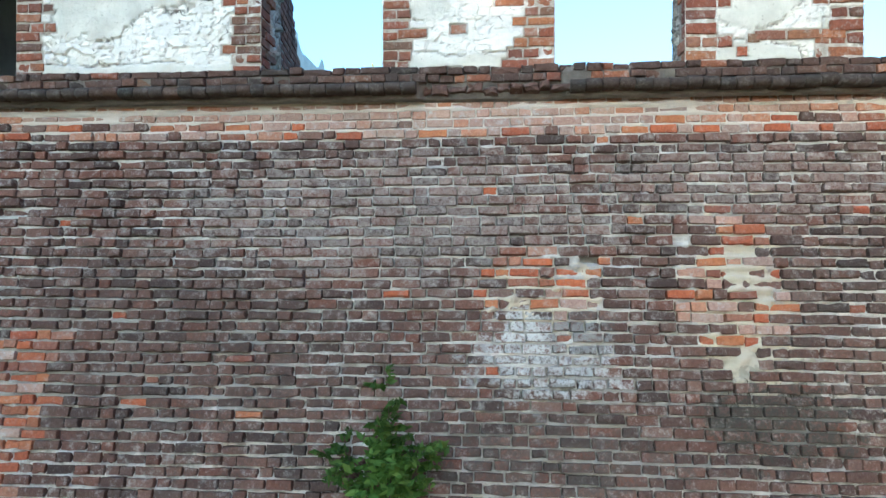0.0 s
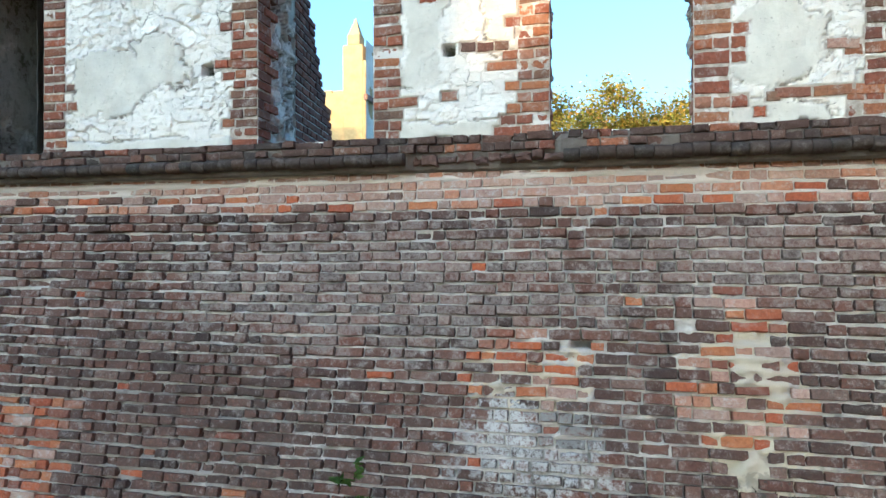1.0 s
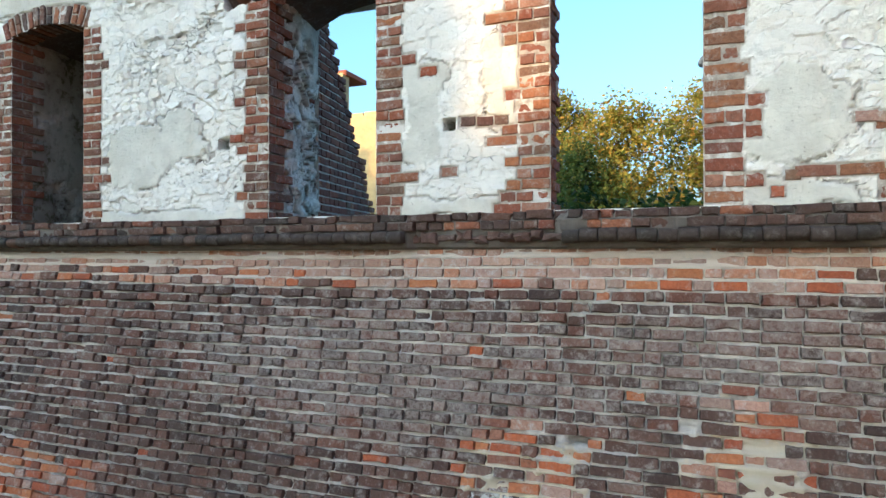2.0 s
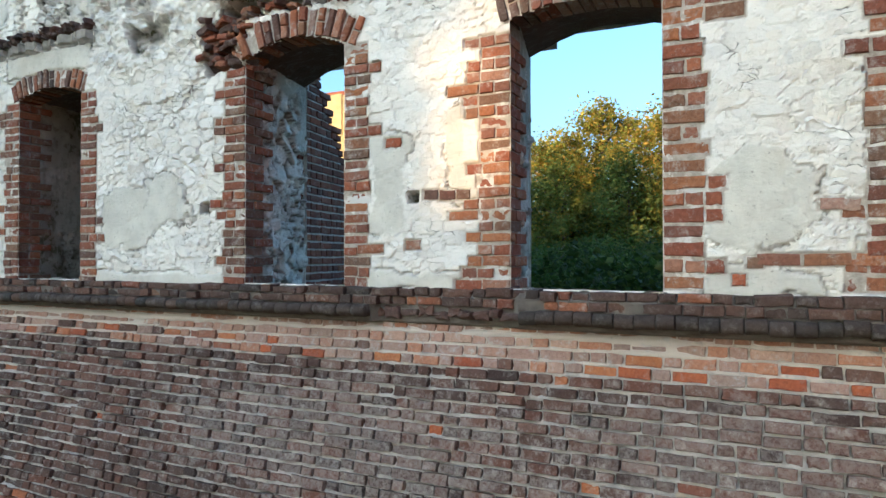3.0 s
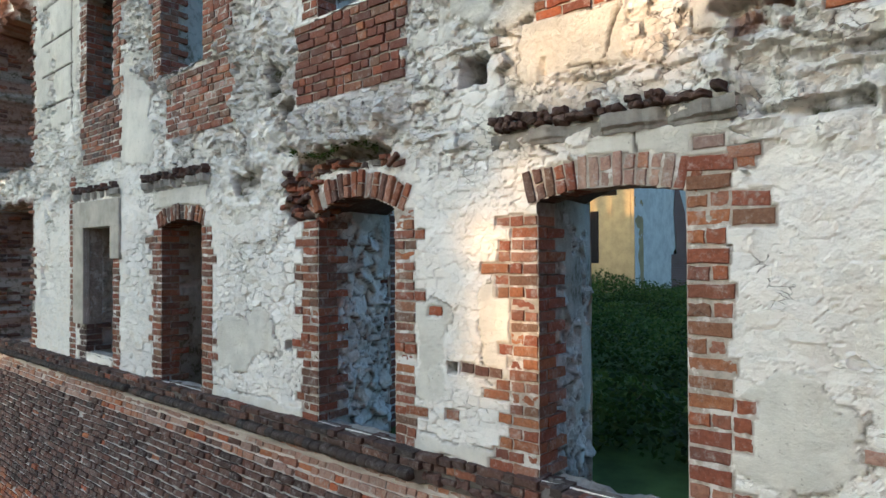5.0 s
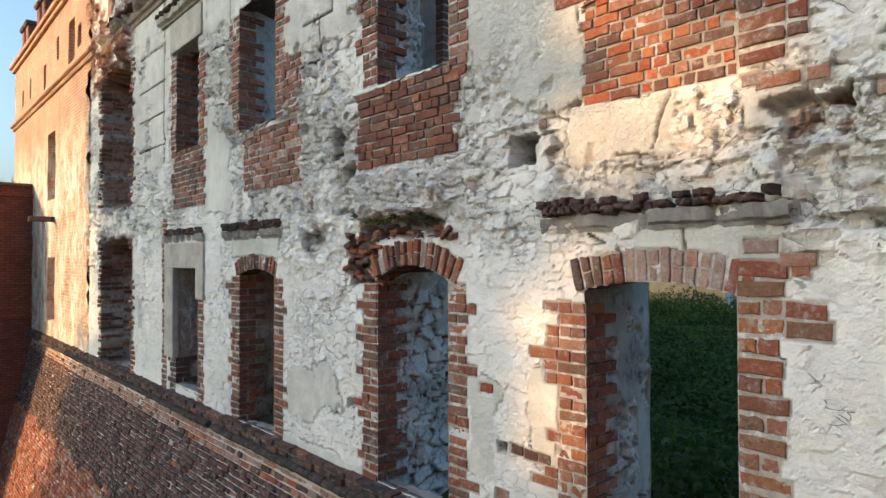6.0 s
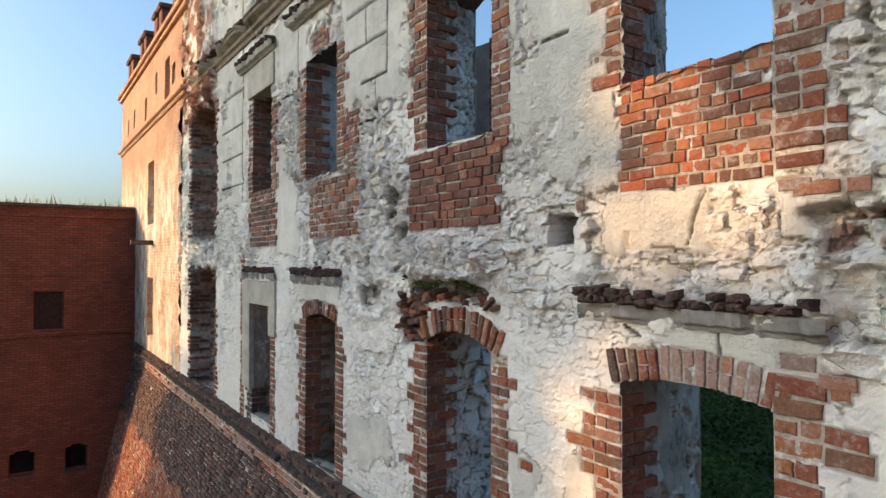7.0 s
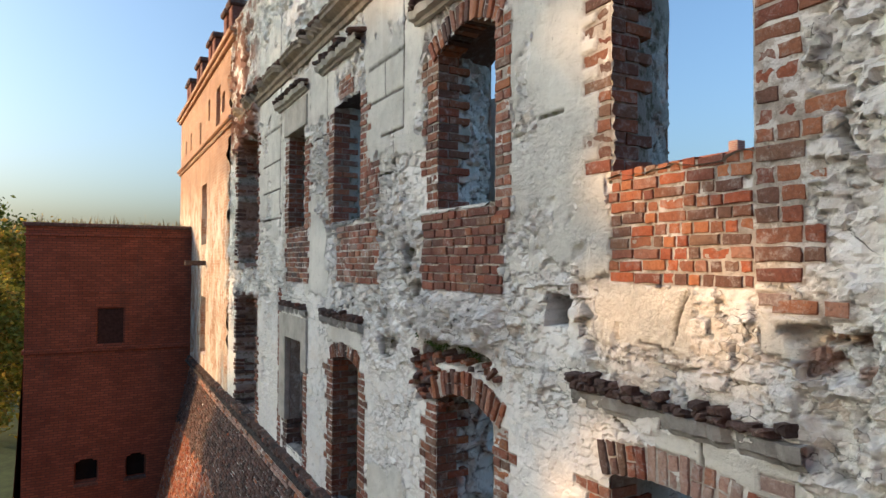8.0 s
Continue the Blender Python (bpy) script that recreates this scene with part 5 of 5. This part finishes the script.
# ---- ground, yard, ruined wing, trees ----
def ground_mesh():
    xs = np.concatenate([np.linspace(-2500, -80, 14), np.linspace(-70, 60, 60), np.linspace(80, 2500, 14)])
    ys = np.concatenate([np.linspace(-2500, -80, 14), np.linspace(-70, 90, 60), np.linspace(110, 2500, 14)])
    gx, gy = np.meshgrid(xs, ys)
    z = 0.5 * (fbm(gx, gy, 0.08, 4, 850) - 0.5) - 0.1
    return mesh_of("ground", np.stack([gx, gy, z], axis=-1), [grid_faces(np.ones((len(ys) - 1, len(xs) - 1), bool))], M_GROUND, True)


thing("ground", "mown grass moat floor and land to the horizon", "ground", "structure", mesh=ground_mesh())


def yard_height(x, y):
    return 8.75 + 0.5 * (fbm(x, y, 0.22, 4, 860) - 0.45) + 0.35 * smooth(10, 26, y)


def yard_mesh():
    xs, ys = np.linspace(-40, 30, 90), np.linspace(6.6, 70, 90)
    gx, gy = np.meshgrid(xs, ys)
    z = yard_height(gx, gy)
    z[0] = z[0] * 0 + 8.6
    return mesh_of("yard", np.stack([gx, gy, z], axis=-1), [grid_faces(np.ones((89, 89), bool))], M_YARD, True)


thing("ground_yard", "overgrown castle yard behind the wall", "ground", "structure", mesh=yard_mesh())
thing("terrace_wall", "plain retaining wall of the yard", "wall", "structure", mesh=box_mesh("terrace_wall", -40, 30, 70, 71, 0, 8.9, M_RUIN))
n = 110000
rng = np.random.default_rng(8)
px, py = rng.uniform(-16, 2.6, n), 7.9 + 23 * rng.random(n) ** 1.25
hump = np.maximum(0, fbm(px, py, 0.5, 4, 870) - 0.40) * 3.0
cover = np.stack([px, py, yard_height(px, py) + hump * rng.random(n) + 0.03], axis=1)
thing("undergrowth", "dense dark green nettles and brambles in the yard", "undergrowth", "stuff", mesh=leaf_mesh("undergrowth", cover, 0.078, M_LEAF_YARD, rng))

ruin = thing("ruined_wing", "roofless white plastered castle wing with a pinnacle", "ruin", "structure")
RX, RY0, RY1 = -9.75, 30.0, 37.5


def wing_side():
    us, vs = steps([RY0, RY1], 0.12), steps([8.5, 18.4], 0.12)
    gu, gv = np.meshgrid(us, vs)
    h = 0.05 * (fbm(gu, gv, 1.2, 4, 880) - 0.5)
    for u0, u1, v0, v1 in [(34.7, 35.4, 8.5, 11.1), (36.0, 36.5, 11.7, 12.6)]:
        h = np.where((gu > u0) & (gu < u1) & (gv > v0) & (gv < v1), -0.5, h)
    um, vm = np.meshgrid((us[:-1] + us[1:]) / 2, (vs[:-1] + vs[1:]) / 2)
    top = 17.7 + 0.7 * (fbm(um, um * 0, 0.8, 4, 881) - 0.5) + 1.2 * np.exp(-np.abs(um - 31.6) / 0.5) + 1.3 * np.exp(-np.abs(um - 36.6) / 0.5) + 1.4 * np.exp(-np.abs(um - 30.0) / 0.5)
    return relief("side", us, vs, h, M_RUIN, vm < top, shade=False)


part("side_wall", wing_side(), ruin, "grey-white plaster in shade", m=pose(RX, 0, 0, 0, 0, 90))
bm = bmesh.new()
box_into(bm, -30.0, RX - 0.5, RY0 + 0.02, RY0 + 0.9, 8.3, 15.9, 0.02)
box_into(bm, RX - 0.55, RX - 0.005, RY0 + 0.0, RY0 + 1.0, 8.3, 17.4, 0.02)
for k in range(16):
    x = -29.5 + k * 1.2
    box_into(bm, x, x + 1.15, RY0 + 0.1, RY0 + 0.8, 15.85, (18.1 if x < -15.5 else 16.0) + 0.15 * RNG.random(), 0.02)
part("front_wall", bm_mesh("front_wall", bm, M_RUIN_FRONT), ruin, "pale plaster with the sun's yellow put into its colour")
part("brick_scar", box_mesh("brick_scar", RX - 0.02, RX + 0.03, 34.3, 36.6, 8.3, 10.9, M_RUIN_BRICK, 0.0), ruin, "bare brick scar")
bm = bmesh.new()
sc = [bm.verts.new(p) for p in ((RX + 0.036, 34.9, 10.9), (RX + 0.036, 36.6, 10.9), (RX + 0.036, 36.1, 13.2), (RX + 0.036, 34.9, 15.0), (RX + 0.036, 34.6, 13.2))]
bm.faces.new(sc)
part("brick_scar", bm_mesh("brick_scar", bm, M_RUIN_BRICK), ruin, "bare brick scar")
part("string_course", box_mesh("string_course", RX - 0.1, RX + 0.12, RY0 - 0.10, RY1 + 0.05, 15.45, 15.75, M_RUIN_BRICK, 0.03), ruin, "weathered brown string course")
bm = bmesh.new()
box_into(bm, -10.95, -9.9, RY0 - 0.02, RY0 + 0.9, 8.5, 18.2, 0.04)
box_into(bm, -10.75, -10.1, RY0 + 0.05, RY0 + 0.8, 18.2, 18.75, 0.04)
bmesh.ops.create_cone(bm, cap_ends=True, segments=4, radius1=0.42, radius2=0.02, depth=0.9, matrix=pose(-10.42, RY0 + 0.42, 19.18, 0, 0, 45))
# pinnacles share the plaster with sun yellow in its colour
part("pinnacle", bm_mesh("pinnacle", bm, M_RUIN_FRONT), ruin)
for px, py, pz in ((-9.9, 31.3, 17.1), (-10.3, 36.3, 17.0)):
    bm = bmesh.new()
    box_into(bm, px - 0.55, px + 0.05, py - 0.35, py + 0.35, pz - 0.6, pz + 0.75, 0.04)
    box_into(bm, px - 0.68, px + 0.18, py - 0.48, py + 0.48, pz + 0.75, pz + 0.98, 0.06)
    bmesh.ops.create_cone(bm, cap_ends=True, segments=4, radius1=0.4, radius2=0.05, depth=0.5, matrix=pose(px - 0.25, py, pz + 1.2, 0, 0, 45))
    part("pinnacle", bm_mesh("pinnacle", bm, M_RUIN_FRONT), ruin)
part("roof_edge", box_mesh("roof_edge", -30.0, -15.0, RY0 + 0.2, RY0 + 2.5, 18.15, 18.42, M_TILE, 0.03), ruin, "red tiled wall top")
part("chimney", box_mesh("chimney", -17.5, -16.95, RY0 + 0.3, RY0 + 0.9, 18.42, 18.95, M_RUIN_BRICK, 0.04), ruin)
# black slab painted in for the window's dark inside
part("window_void", box_mesh("window_void", -12.6, -11.6, RY0 - 0.02, RY0 + 0.3, 10.5, 13.0, M_VOID, 0.0), ruin)

for k, (x, y, h, r, c, mat, low) in enumerate([
        (-3.2, 47, 10.5, 4.0, 14000, M_LEAF_AUTUMN, 0.1), (2.6, 50, 11.5, 4.2, 14000, M_LEAF_AUTUMN, 0.1), (7.5, 52, 10.5, 4.5, 14000, M_LEAF_AUTUMN, 0.1), (-12.0, 52, 10.5, 3.6, 14000, M_LEAF_AUTUMN, 0.05),
        (-7.2, 48, 12.0, 3.6, 14000, M_LEAF_AUTUMN, 0.05), (-9.6, 46, 7.0, 3.5, 8000, M_LEAF_GREEN, 0.02), (-4.8, 44, 6.5, 3.2, 8000, M_LEAF_GREEN, 0.02), (-15.5, 54, 10.0, 4.0, 8000, M_LEAF_GREEN, 0.05)]):
    tree(x, y, 8.6, h, r, c, mat, 60 + k, "leafy tree turning yellow in evening sun" if mat is M_LEAF_AUTUMN else "dark green leafy tree at the yard's edge", 0.20, low, "trees behind the yard")
for k, (x, y, h, r, c, mat) in enumerate([(-58, -2.2, 15.5, 4.6, 9000, M_LEAF_AUTUMN), (-66, -5.5, 18.0, 4.5, 9000, M_LEAF_GREEN), (-52, -4.8, 11.0, 3.6, 8000, M_LEAF_AUTUMN), (-72, -7, 16, 5, 8000, M_LEAF_AUTUMN)]):
    tree(x, y, 0.0, h, r, c, mat, 90 + k, "tall yellowing tree beside the moat", 0.30, 0.12, "trees beside the moat")
# a row of trees added unseen across the moat, to dapple the low sun
for k, (x, y, h, r, c, low) in enumerate([(-20.8, -23, 28, 5.6, 20000, 0.3), (-26.0, -26, 25, 4.6, 15000, 0.3), (-19.9, -27, 25, 3.7, 13000, 0.3), (-11.8, -23, 20.0, 3.0, 9000, 0.35), (-14.0, -24, 17.8, 2.6, 6500, 0.3), (-6.2, -23, 26, 3.2, 7000, 0.3), (-16.2, -23, 17.4, 2.4, 4500, 0.3), (-9.4, -26, 25.5, 3.4, 2600, 0.4), (-16.5, -25, 25.0, 1.25, 2600, 0.86), (-12.55, -25, 25.0, 1.6, 4200, 0.60), (-15.2, -24, 20.8, 0.8, 75, 0.8), (-29.0, -24, 18.0, 2.6, 5000, 0.3)]):
    tree(x, y, 0.0, h, r, c, M_LEAF_AUTUMN, 120 + k, "unseen yellowing tree added across the moat to shade the wall", 0.50, low, "trees across the moat")

# ---- the sloping brick foot of the wall ----
SLOPE = 0.24
TILT_DEG = -math.degrees(math.atan(SLOPE))
TF = pose(0, 5.80, 8.45, TILT_DEG)
CT = math.cos(math.atan(SLOPE))
COURSE = 0.0925


def talus_zone(x, z):
    """Which bricks lie where: washed under the ledge, bare orange in the two scars, renewed low down at one side."""
    wob = 0.22 * (vnoise(x * 3.1, z * 3.7, 41) - 0.5) * 2
    renewed = (x < -3.95 + wob * 1.6 + 0.1) & (z < 6.75 + wob * 0.7)
    scar_a = ((x - 0.42) / 0.62) ** 2 + ((z - 7.22) / 0.33) ** 2 + wob * 1.6 < 1
    scar_b = (((x - 1.98) / 0.46) ** 2 + ((z - 7.25) / 0.62) ** 2 + wob * 1.6 < 1)
    washed = z > 8.53 + 0.03 * wob
    return renewed, scar_a | scar_b, washed


def in_hole(x, z):
    """Brick lost: the small hole and the mortar-filled scars."""
    gone = (np.abs(x - 0.83) < 0.09) & (np.abs(z - 7.44) < 0.05)
    gone |= (((x - 2.02) / 0.16) ** 2 + ((z - 6.54) / 0.17) ** 2 + 1.5 * (vnoise(x * 9, z * 9, 44) - 0.5) < 0.6)
    gone |= (((x - 0.25) / 0.16) ** 2 + ((z - 6.98) / 0.08) ** 2 + 1.4 * (vnoise(x * 9, z * 9, 45) - 0.5) < 0.5)
    return gone


def lay_talus():
    rng = np.random.default_rng(21)
    rows = []
    v, k = 0.43 - COURSE / 2, 0
    while v > -8.6:
        x = -23.2 + (k % 2) * 0.2 + rng.uniform(0, 0.1)
        z = 8.45 + v * CT
        end = 5.95
        turn = int(rng.integers(2))
        while x < end:
            l = (0.245 if turn % 2 == 0 else 0.130) * rng.uniform(0.90, 1.10)
            turn += 1 if rng.random() < 0.70 else 2
            rows.append((x + l / 2, v + rng.normal(0, 0.0035) + 0.012 * math.sin(x * 0.9 + k * 0.05), l))
            x += l
        v -= COURSE
        k += 1
    a = np.array(rows)
    x, v, l = a[:, 0], a[:, 1], a[:, 2]
    z = 8.45 + v * CT
    renewed, scar, washed = talus_zone(x, z)
    lost = in_hole(x, z) | (scar & (rng.random(len(x)) < 0.03))
    kind = np.where(washed & (z > 8.69), 1, np.where(washed, 3, np.where(scar, 2, np.where(renewed, 3, 0))))
    dull = rng.random(len(x))
    kind = np.where((kind == 2) & (dull < 0.30), 0, np.where((kind == 2) & (dull < 0.50), 1, kind))
    kind = np.where((kind == 3) & (rng.random(len(x)) < 0.12), 1, kind)
    band = rng.random(len(x))
    kind = np.where(washed & (kind == 3) & (band < 0.62), 1, np.where(washed & (kind == 3) & (band < 0.80), 0, kind))
    kind = np.where((kind == 0) & (rng.random(len(x)) < 0.010), 2, kind)
    return x[~lost], v[~lost], l[~lost], kind[~lost]


def bed_mesh():
    xs = np.concatenate([steps([-23.3, -5.2], 0.12), steps([-5.2, 4.7], 0.03)[1:], steps([4.7, 6.0], 0.2)[1:]])
    vs = np.concatenate([steps([-8.75, -4.25], 0.25), 0.43 - COURSE * np.arange(201)[::-1] / 4])
    gx, gv = np.meshgrid(xs, vs)
    z = 8.45 + gv * CT
    n = fbm(gx, gv, 7, 4, 910) - 0.5
    wave = np.cos(2 * math.pi * (0.43 - gv + 0.012 * np.sin(gx * 0.9 + 0.05 * (0.43 - gv) / COURSE)) / COURSE)
    h = -0.029 + 0.017 * wave * (gv > -4.25) * smooth(-9.0, -5.2, gx) + 0.018 * n + 0.009 * smooth(0.52, 0.72, fbm(gx, gv, 1.1, 3, 912)) * (0.4 + n * 2)
    h = h + 0.009 * smooth(8.5, 8.62, z) + 0.030 * smooth(8.66, 8.78, z + 0.16 * (fbm(gx, gv, 1.6, 4, 915) - 0.5)) * smooth(0.40, 0.52, fbm(gx, gv, 0.8, 4, 916))
    # joints that have lost their mortar
    h = h - 0.030 * smooth(0.62, 0.70, fbm(gx, gv, 4.2, 4, 917)) * (z < 8.5)
    # mortar smeared over the bricks of the scars
    for cx, cz, rx, rz in ((0.42, 7.15, 0.62, 0.30), (0.30, 6.9, 0.34, 0.30), (1.98, 7.1, 0.46, 0.55), (2.0, 6.52, 0.36, 0.26)):
        within = smooth(1.15, 0.7, np.hypot((gx - cx) / rx, (z - cz) / rz) + 0.9 * (fbm(gx, gv, 3, 4, 913) - 0.5))
        h = h + 0.027 * within * smooth(0.53, 0.62, fbm(gx, gv, 5.5, 5, 914)) + 0.05 * within * n
    gone = in_hole(gx, z)
    h = np.where(gone, -0.004 + 0.10 * (fbm(gx, gv, 9, 5, 911) - 0.5), h)
    hole = (np.abs(gx - 0.83) < 0.085) & (np.abs(z - 7.44) < 0.045)
    h = np.where(hole, -0.16, h)
    return relief("talus_bed", xs, vs, h, M_MORTAR)


talus = thing("wall_talus", "battered foot of weathered brown brick with pale mortar", "wall", "structure", mesh=bed_mesh(), m=TF)
tx, tv, tl, tk = lay_talus()
near = (tx > -0.75) & (tx < 2.75) & (tv > -1.75) & (tv < -0.40)
near_idx = np.flatnonzero(near)
near_idx = near_idx[np.argsort(np.abs(tv[near_idx] + 1.05))][:300]
single = np.zeros(len(tx), bool)
single[near_idx] = True
MATS = [M_WEATHERED, M_PINK, M_BROKEN, M_BROKEN]
for kind, (mat, chip, proud, nm) in enumerate([(M_WEATHERED, 0.009, 0.010, "weathered"), (M_PINK, 0.005, 0.002, "washed"), (M_BROKEN, 0.013, -0.006, "broken"), (M_BROKEN, 0.008, 0.0, "renewed")]):
    s = (tk == kind) & ~single
    n = int(s.sum())
    rng = np.random.default_rng(30 + kind)
    me = bricks_joined("bricks", tx[s], tv[s], proud + rng.normal(0, 0.011 if kind in (0, 3) else 0.004 if kind == 1 else 0.016, n), tl[s] - rng.uniform(0.006, 0.016, n), COURSE * (rng.uniform(0.76, 0.91, n) if kind != 2 else rng.uniform(0.62, 0.9, n)), np.full(n, 0.07), chip * rng.uniform(0.6, 1.5, n), mat, rng, 0.014)
    tagged(part("bricks", me, talus, nm + " bricks of the sloping foot"), kind="stuff")
for i in near_idx:
    kind = int(tk[i])
    brick(talus, tx[i], -(0.010 if kind == 0 else 0.002) + RNG.normal(0, 0.010 if kind != 2 else 0.018), tv[i], tl[i] - RNG.uniform(0.006, 0.016), COURSE * (RNG.uniform(0.76, 0.91) if kind != 2 else RNG.uniform(0.62, 0.9)), 0.08, MATS[kind], chip=0.009 if kind in (0, 2) else 0.006)

# ---- the ledge with its roll moulding ----
ledge = thing("trim_ledge", "projecting brick ledge with a worn roll moulding, broken midway", "ledge", "structure")


def roll_shape(seed):
    rng = np.random.default_rng(seed)
    prof = [(0.10, 0.050)] + [(-0.062 * math.sin(a) - 0.02, 0.052 * math.cos(a)) for a in np.linspace(0.15, math.pi - 0.15, 8)] + [(0.10, -0.050)]
    verts = []
    for x in (-0.5, -0.44, 0.44, 0.5):
        s = 0.93 if abs(x) > 0.47 else 1.0
        for a, b in prof:
            verts.append((x * 0.135, a * s + rng.normal(0, 0.003), b * s + rng.normal(0, 0.003)))
    p = len(prof)
    quads = [(i * p + s, (i + 1) * p + s, (i + 1) * p + s + 1, i * p + s + 1) for i in range(3) for s in range(p - 1)]
    caps = [tuple(range(p)), tuple(3 * p + q for q in range(p))[::-1]]
    return mesh_of("roll_brick", verts, [quads, np.array(caps)], M_ROLL, True)


ROLLS = [roll_shape(k) for k in range(7)]
x = -23.0
while x < 5.9:
    w = 0.137 * RNG.uniform(0.9, 1.1)
    if not (-0.78 < x < 0.62) and RNG.random() > 0.015:
        ob = part("roll_brick", ROLLS[int(RNG.integers(7))], ledge, m=pose(x + w / 2, FACE - 0.115 + RNG.normal(0, 0.004), 8.940 + RNG.normal(0, 0.005), RNG.normal(0, 2), RNG.normal(0, 0.8), RNG.normal(0, 0.8)) @ Matrix.Diagonal((w / 0.135 * 0.955, 1, 1, 1)))
    x += w
x = -23.0
while x < 5.9:
    l = RNG.choice([0.13, 0.13, 0.25]) * RNG.uniform(0.85, 1.1)
    back = 0.055 if -0.64 < x < 0.62 else 0.0
    brick(ledge, x + l / 2, FACE - 0.135 + back + RNG.uniform(-0.02, 0.03), 9.035 + RNG.normal(0, 0.003), l - 0.006, 0.074 * RNG.uniform(0.88, 1.06), 0.2, M_LEDGE_BRICK if RNG.random() < 0.9 else M_RED, name="ledge_brick", chip=0.009, rx=RNG.normal(0, 2), rz=RNG.normal(0, 1))
    x += l
x = -23.0
while x < 5.9:
    l = RNG.choice([0.13, 0.13, 0.25]) * RNG.uniform(0.85, 1.1)
    if RNG.random() > 0.04:
        back = 0.05 if -0.64 < x < 0.62 else 0.0
        brick(ledge, x + l / 2, FACE - 0.12 + back + RNG.uniform(-0.018, 0.018), 9.108 + RNG.normal(0, 0.005), l - 0.005, 0.072 * RNG.uniform(0.88, 1.08), 0.22, M_LEDGE_BRICK if RNG.random() < 0.92 else M_RED, name="cap_brick", chip=0.010, rx=RNG.normal(0, 2.5), rz=RNG.normal(0, 1.5))
    x += l
# where the roll is lost: rough stumps
x = -0.62
while x < 0.66:
    l = RNG.uniform(0.08, 0.2)
    brick(ledge, x + l / 2, FACE - 0.105 + RNG.uniform(-0.04, 0.04), 8.945 + RNG.normal(0, 0.01), l, 0.10 * RNG.uniform(0.6, 1.1), 0.12, M_DARK, name="stump_brick", chip=0.022, rx=RNG.normal(0, 8))
    x += l * 0.95
def ledge_bed():
    xs = steps([-23.2, 6.0], 0.06)
    prof = [(FACE - 0.06, 8.86), (FACE - 0.10, 8.88), (FACE - 0.12, 9.0), (FACE - 0.13, 9.09), (FACE - 0.07, 9.15), (FACE + 0.03, 9.17)]
    verts = []
    for x in xs:
        for k, (y, z) in enumerate(prof):
            verts.append((x, y + 0.022 + (0.055 if -0.64 < x < 0.62 else 0.0) + 0.02 * noise.noise((x * 4, k, 1)), z - 0.022 + 0.02 * noise.noise((x * 5, k, 7)) * (k > 3)))
    p = len(prof)
    quads = [(i * p + s, (i + 1) * p + s, (i + 1) * p + s + 1, i * p + s + 1) for i in range(len(xs) - 1) for s in range(p - 1)]
    return mesh_of("mortar_bed", verts, [quads], M_LEDGE)


part("mortar_bed", ledge_bed(), ledge, "grey mortar bed")

# ---- the young tree that grows out of the foot ----
def shrub(x, y, z):
    rng = np.random.default_rng(77)
    top = thing("shrub", "young green ash shrub growing out of the brickwork", "shrub", m=pose(x, y, z))
    verts, quads, centres = [], [], []
    for k in range(11):
        w = rng.uniform(0, 6.28)
        reach = rng.uniform(0.1, 0.42)
        end = Vector((math.cos(w) * reach, -abs(math.sin(w)) * reach * 0.8, rng.uniform(0.75, 1.35)))
        mid = end * 0.5 + Vector((0, -0.05, 0.08))
        tube_into(verts, quads, [(0, 0, 0), tuple(mid), tuple(end)], [0.012, 0.007, 0.002], 5)
        for f in np.linspace(0.35, 1.05, 8):
            p = Vector((0, 0, 0)).lerp(mid, f * 2) if f < 0.5 else mid.lerp(end, f * 2 - 1)
            for _ in range(2):
                q = Vector((rng.normal(0, 1), rng.normal(0, 1) - 0.3, rng.normal(-0.1, 0.5))).normalized()
                for s in np.linspace(0.3, 1.0, 5):
                    for sgn in (-1, 1):
                        centres.append(tuple(p + q * (0.17 * s) + Vector((q.y, -q.x, 0)) * sgn * 0.022))
    part("stem", mesh_of("stem", verts, [quads], M_BARK, True), top)
    part("foliage", leaf_mesh("foliage", np.array(centres), 0.052, M_LEAF_BUSH, rng, 1.9), top)
    return top


shrub(-0.80, 5.00, 5.10)

# ---- moss and painted overhang shadow over the crumbled arch, and a dried plant in the scar ----
rng = np.random.default_rng(91)
n = 520
mx = rng.uniform(-2.55, -1.15, n)
mossy = np.stack([mx, FACE - 0.03 - np.abs(rng.normal(0, 0.03, n)), 11.94 + 0.05 * np.sin(mx * 7) + rng.normal(0, 0.02, n)], axis=1)
thing("moss", "slight moss over the arch, darkened for the overhang's shadow", "moss", "stuff", mesh=leaf_mesh("moss", mossy, 0.022, M_LEAF_YARD, rng))
n = 230
root = np.stack([rng.uniform(1.85, 2.55, n), np.full(n, 5.32), 6.24 + rng.normal(0, 0.09, n)], axis=1)
drop = rng.uniform(0.06, 0.30, n)
end = root + np.stack([rng.normal(0, 0.06, n), -rng.uniform(0.02, 0.12, n), -drop], axis=1)
wide = np.stack([np.full(n, 0.003), np.zeros(n), np.zeros(n)], axis=1)
thing("dry_plant", "dried grey weeds hanging below the scar", "weeds", "stuff", mesh=mesh_of("dry_plant", np.stack([root - wide, root + wide, end], axis=1), [np.arange(n * 3).reshape(n, 3)], M_WEED))
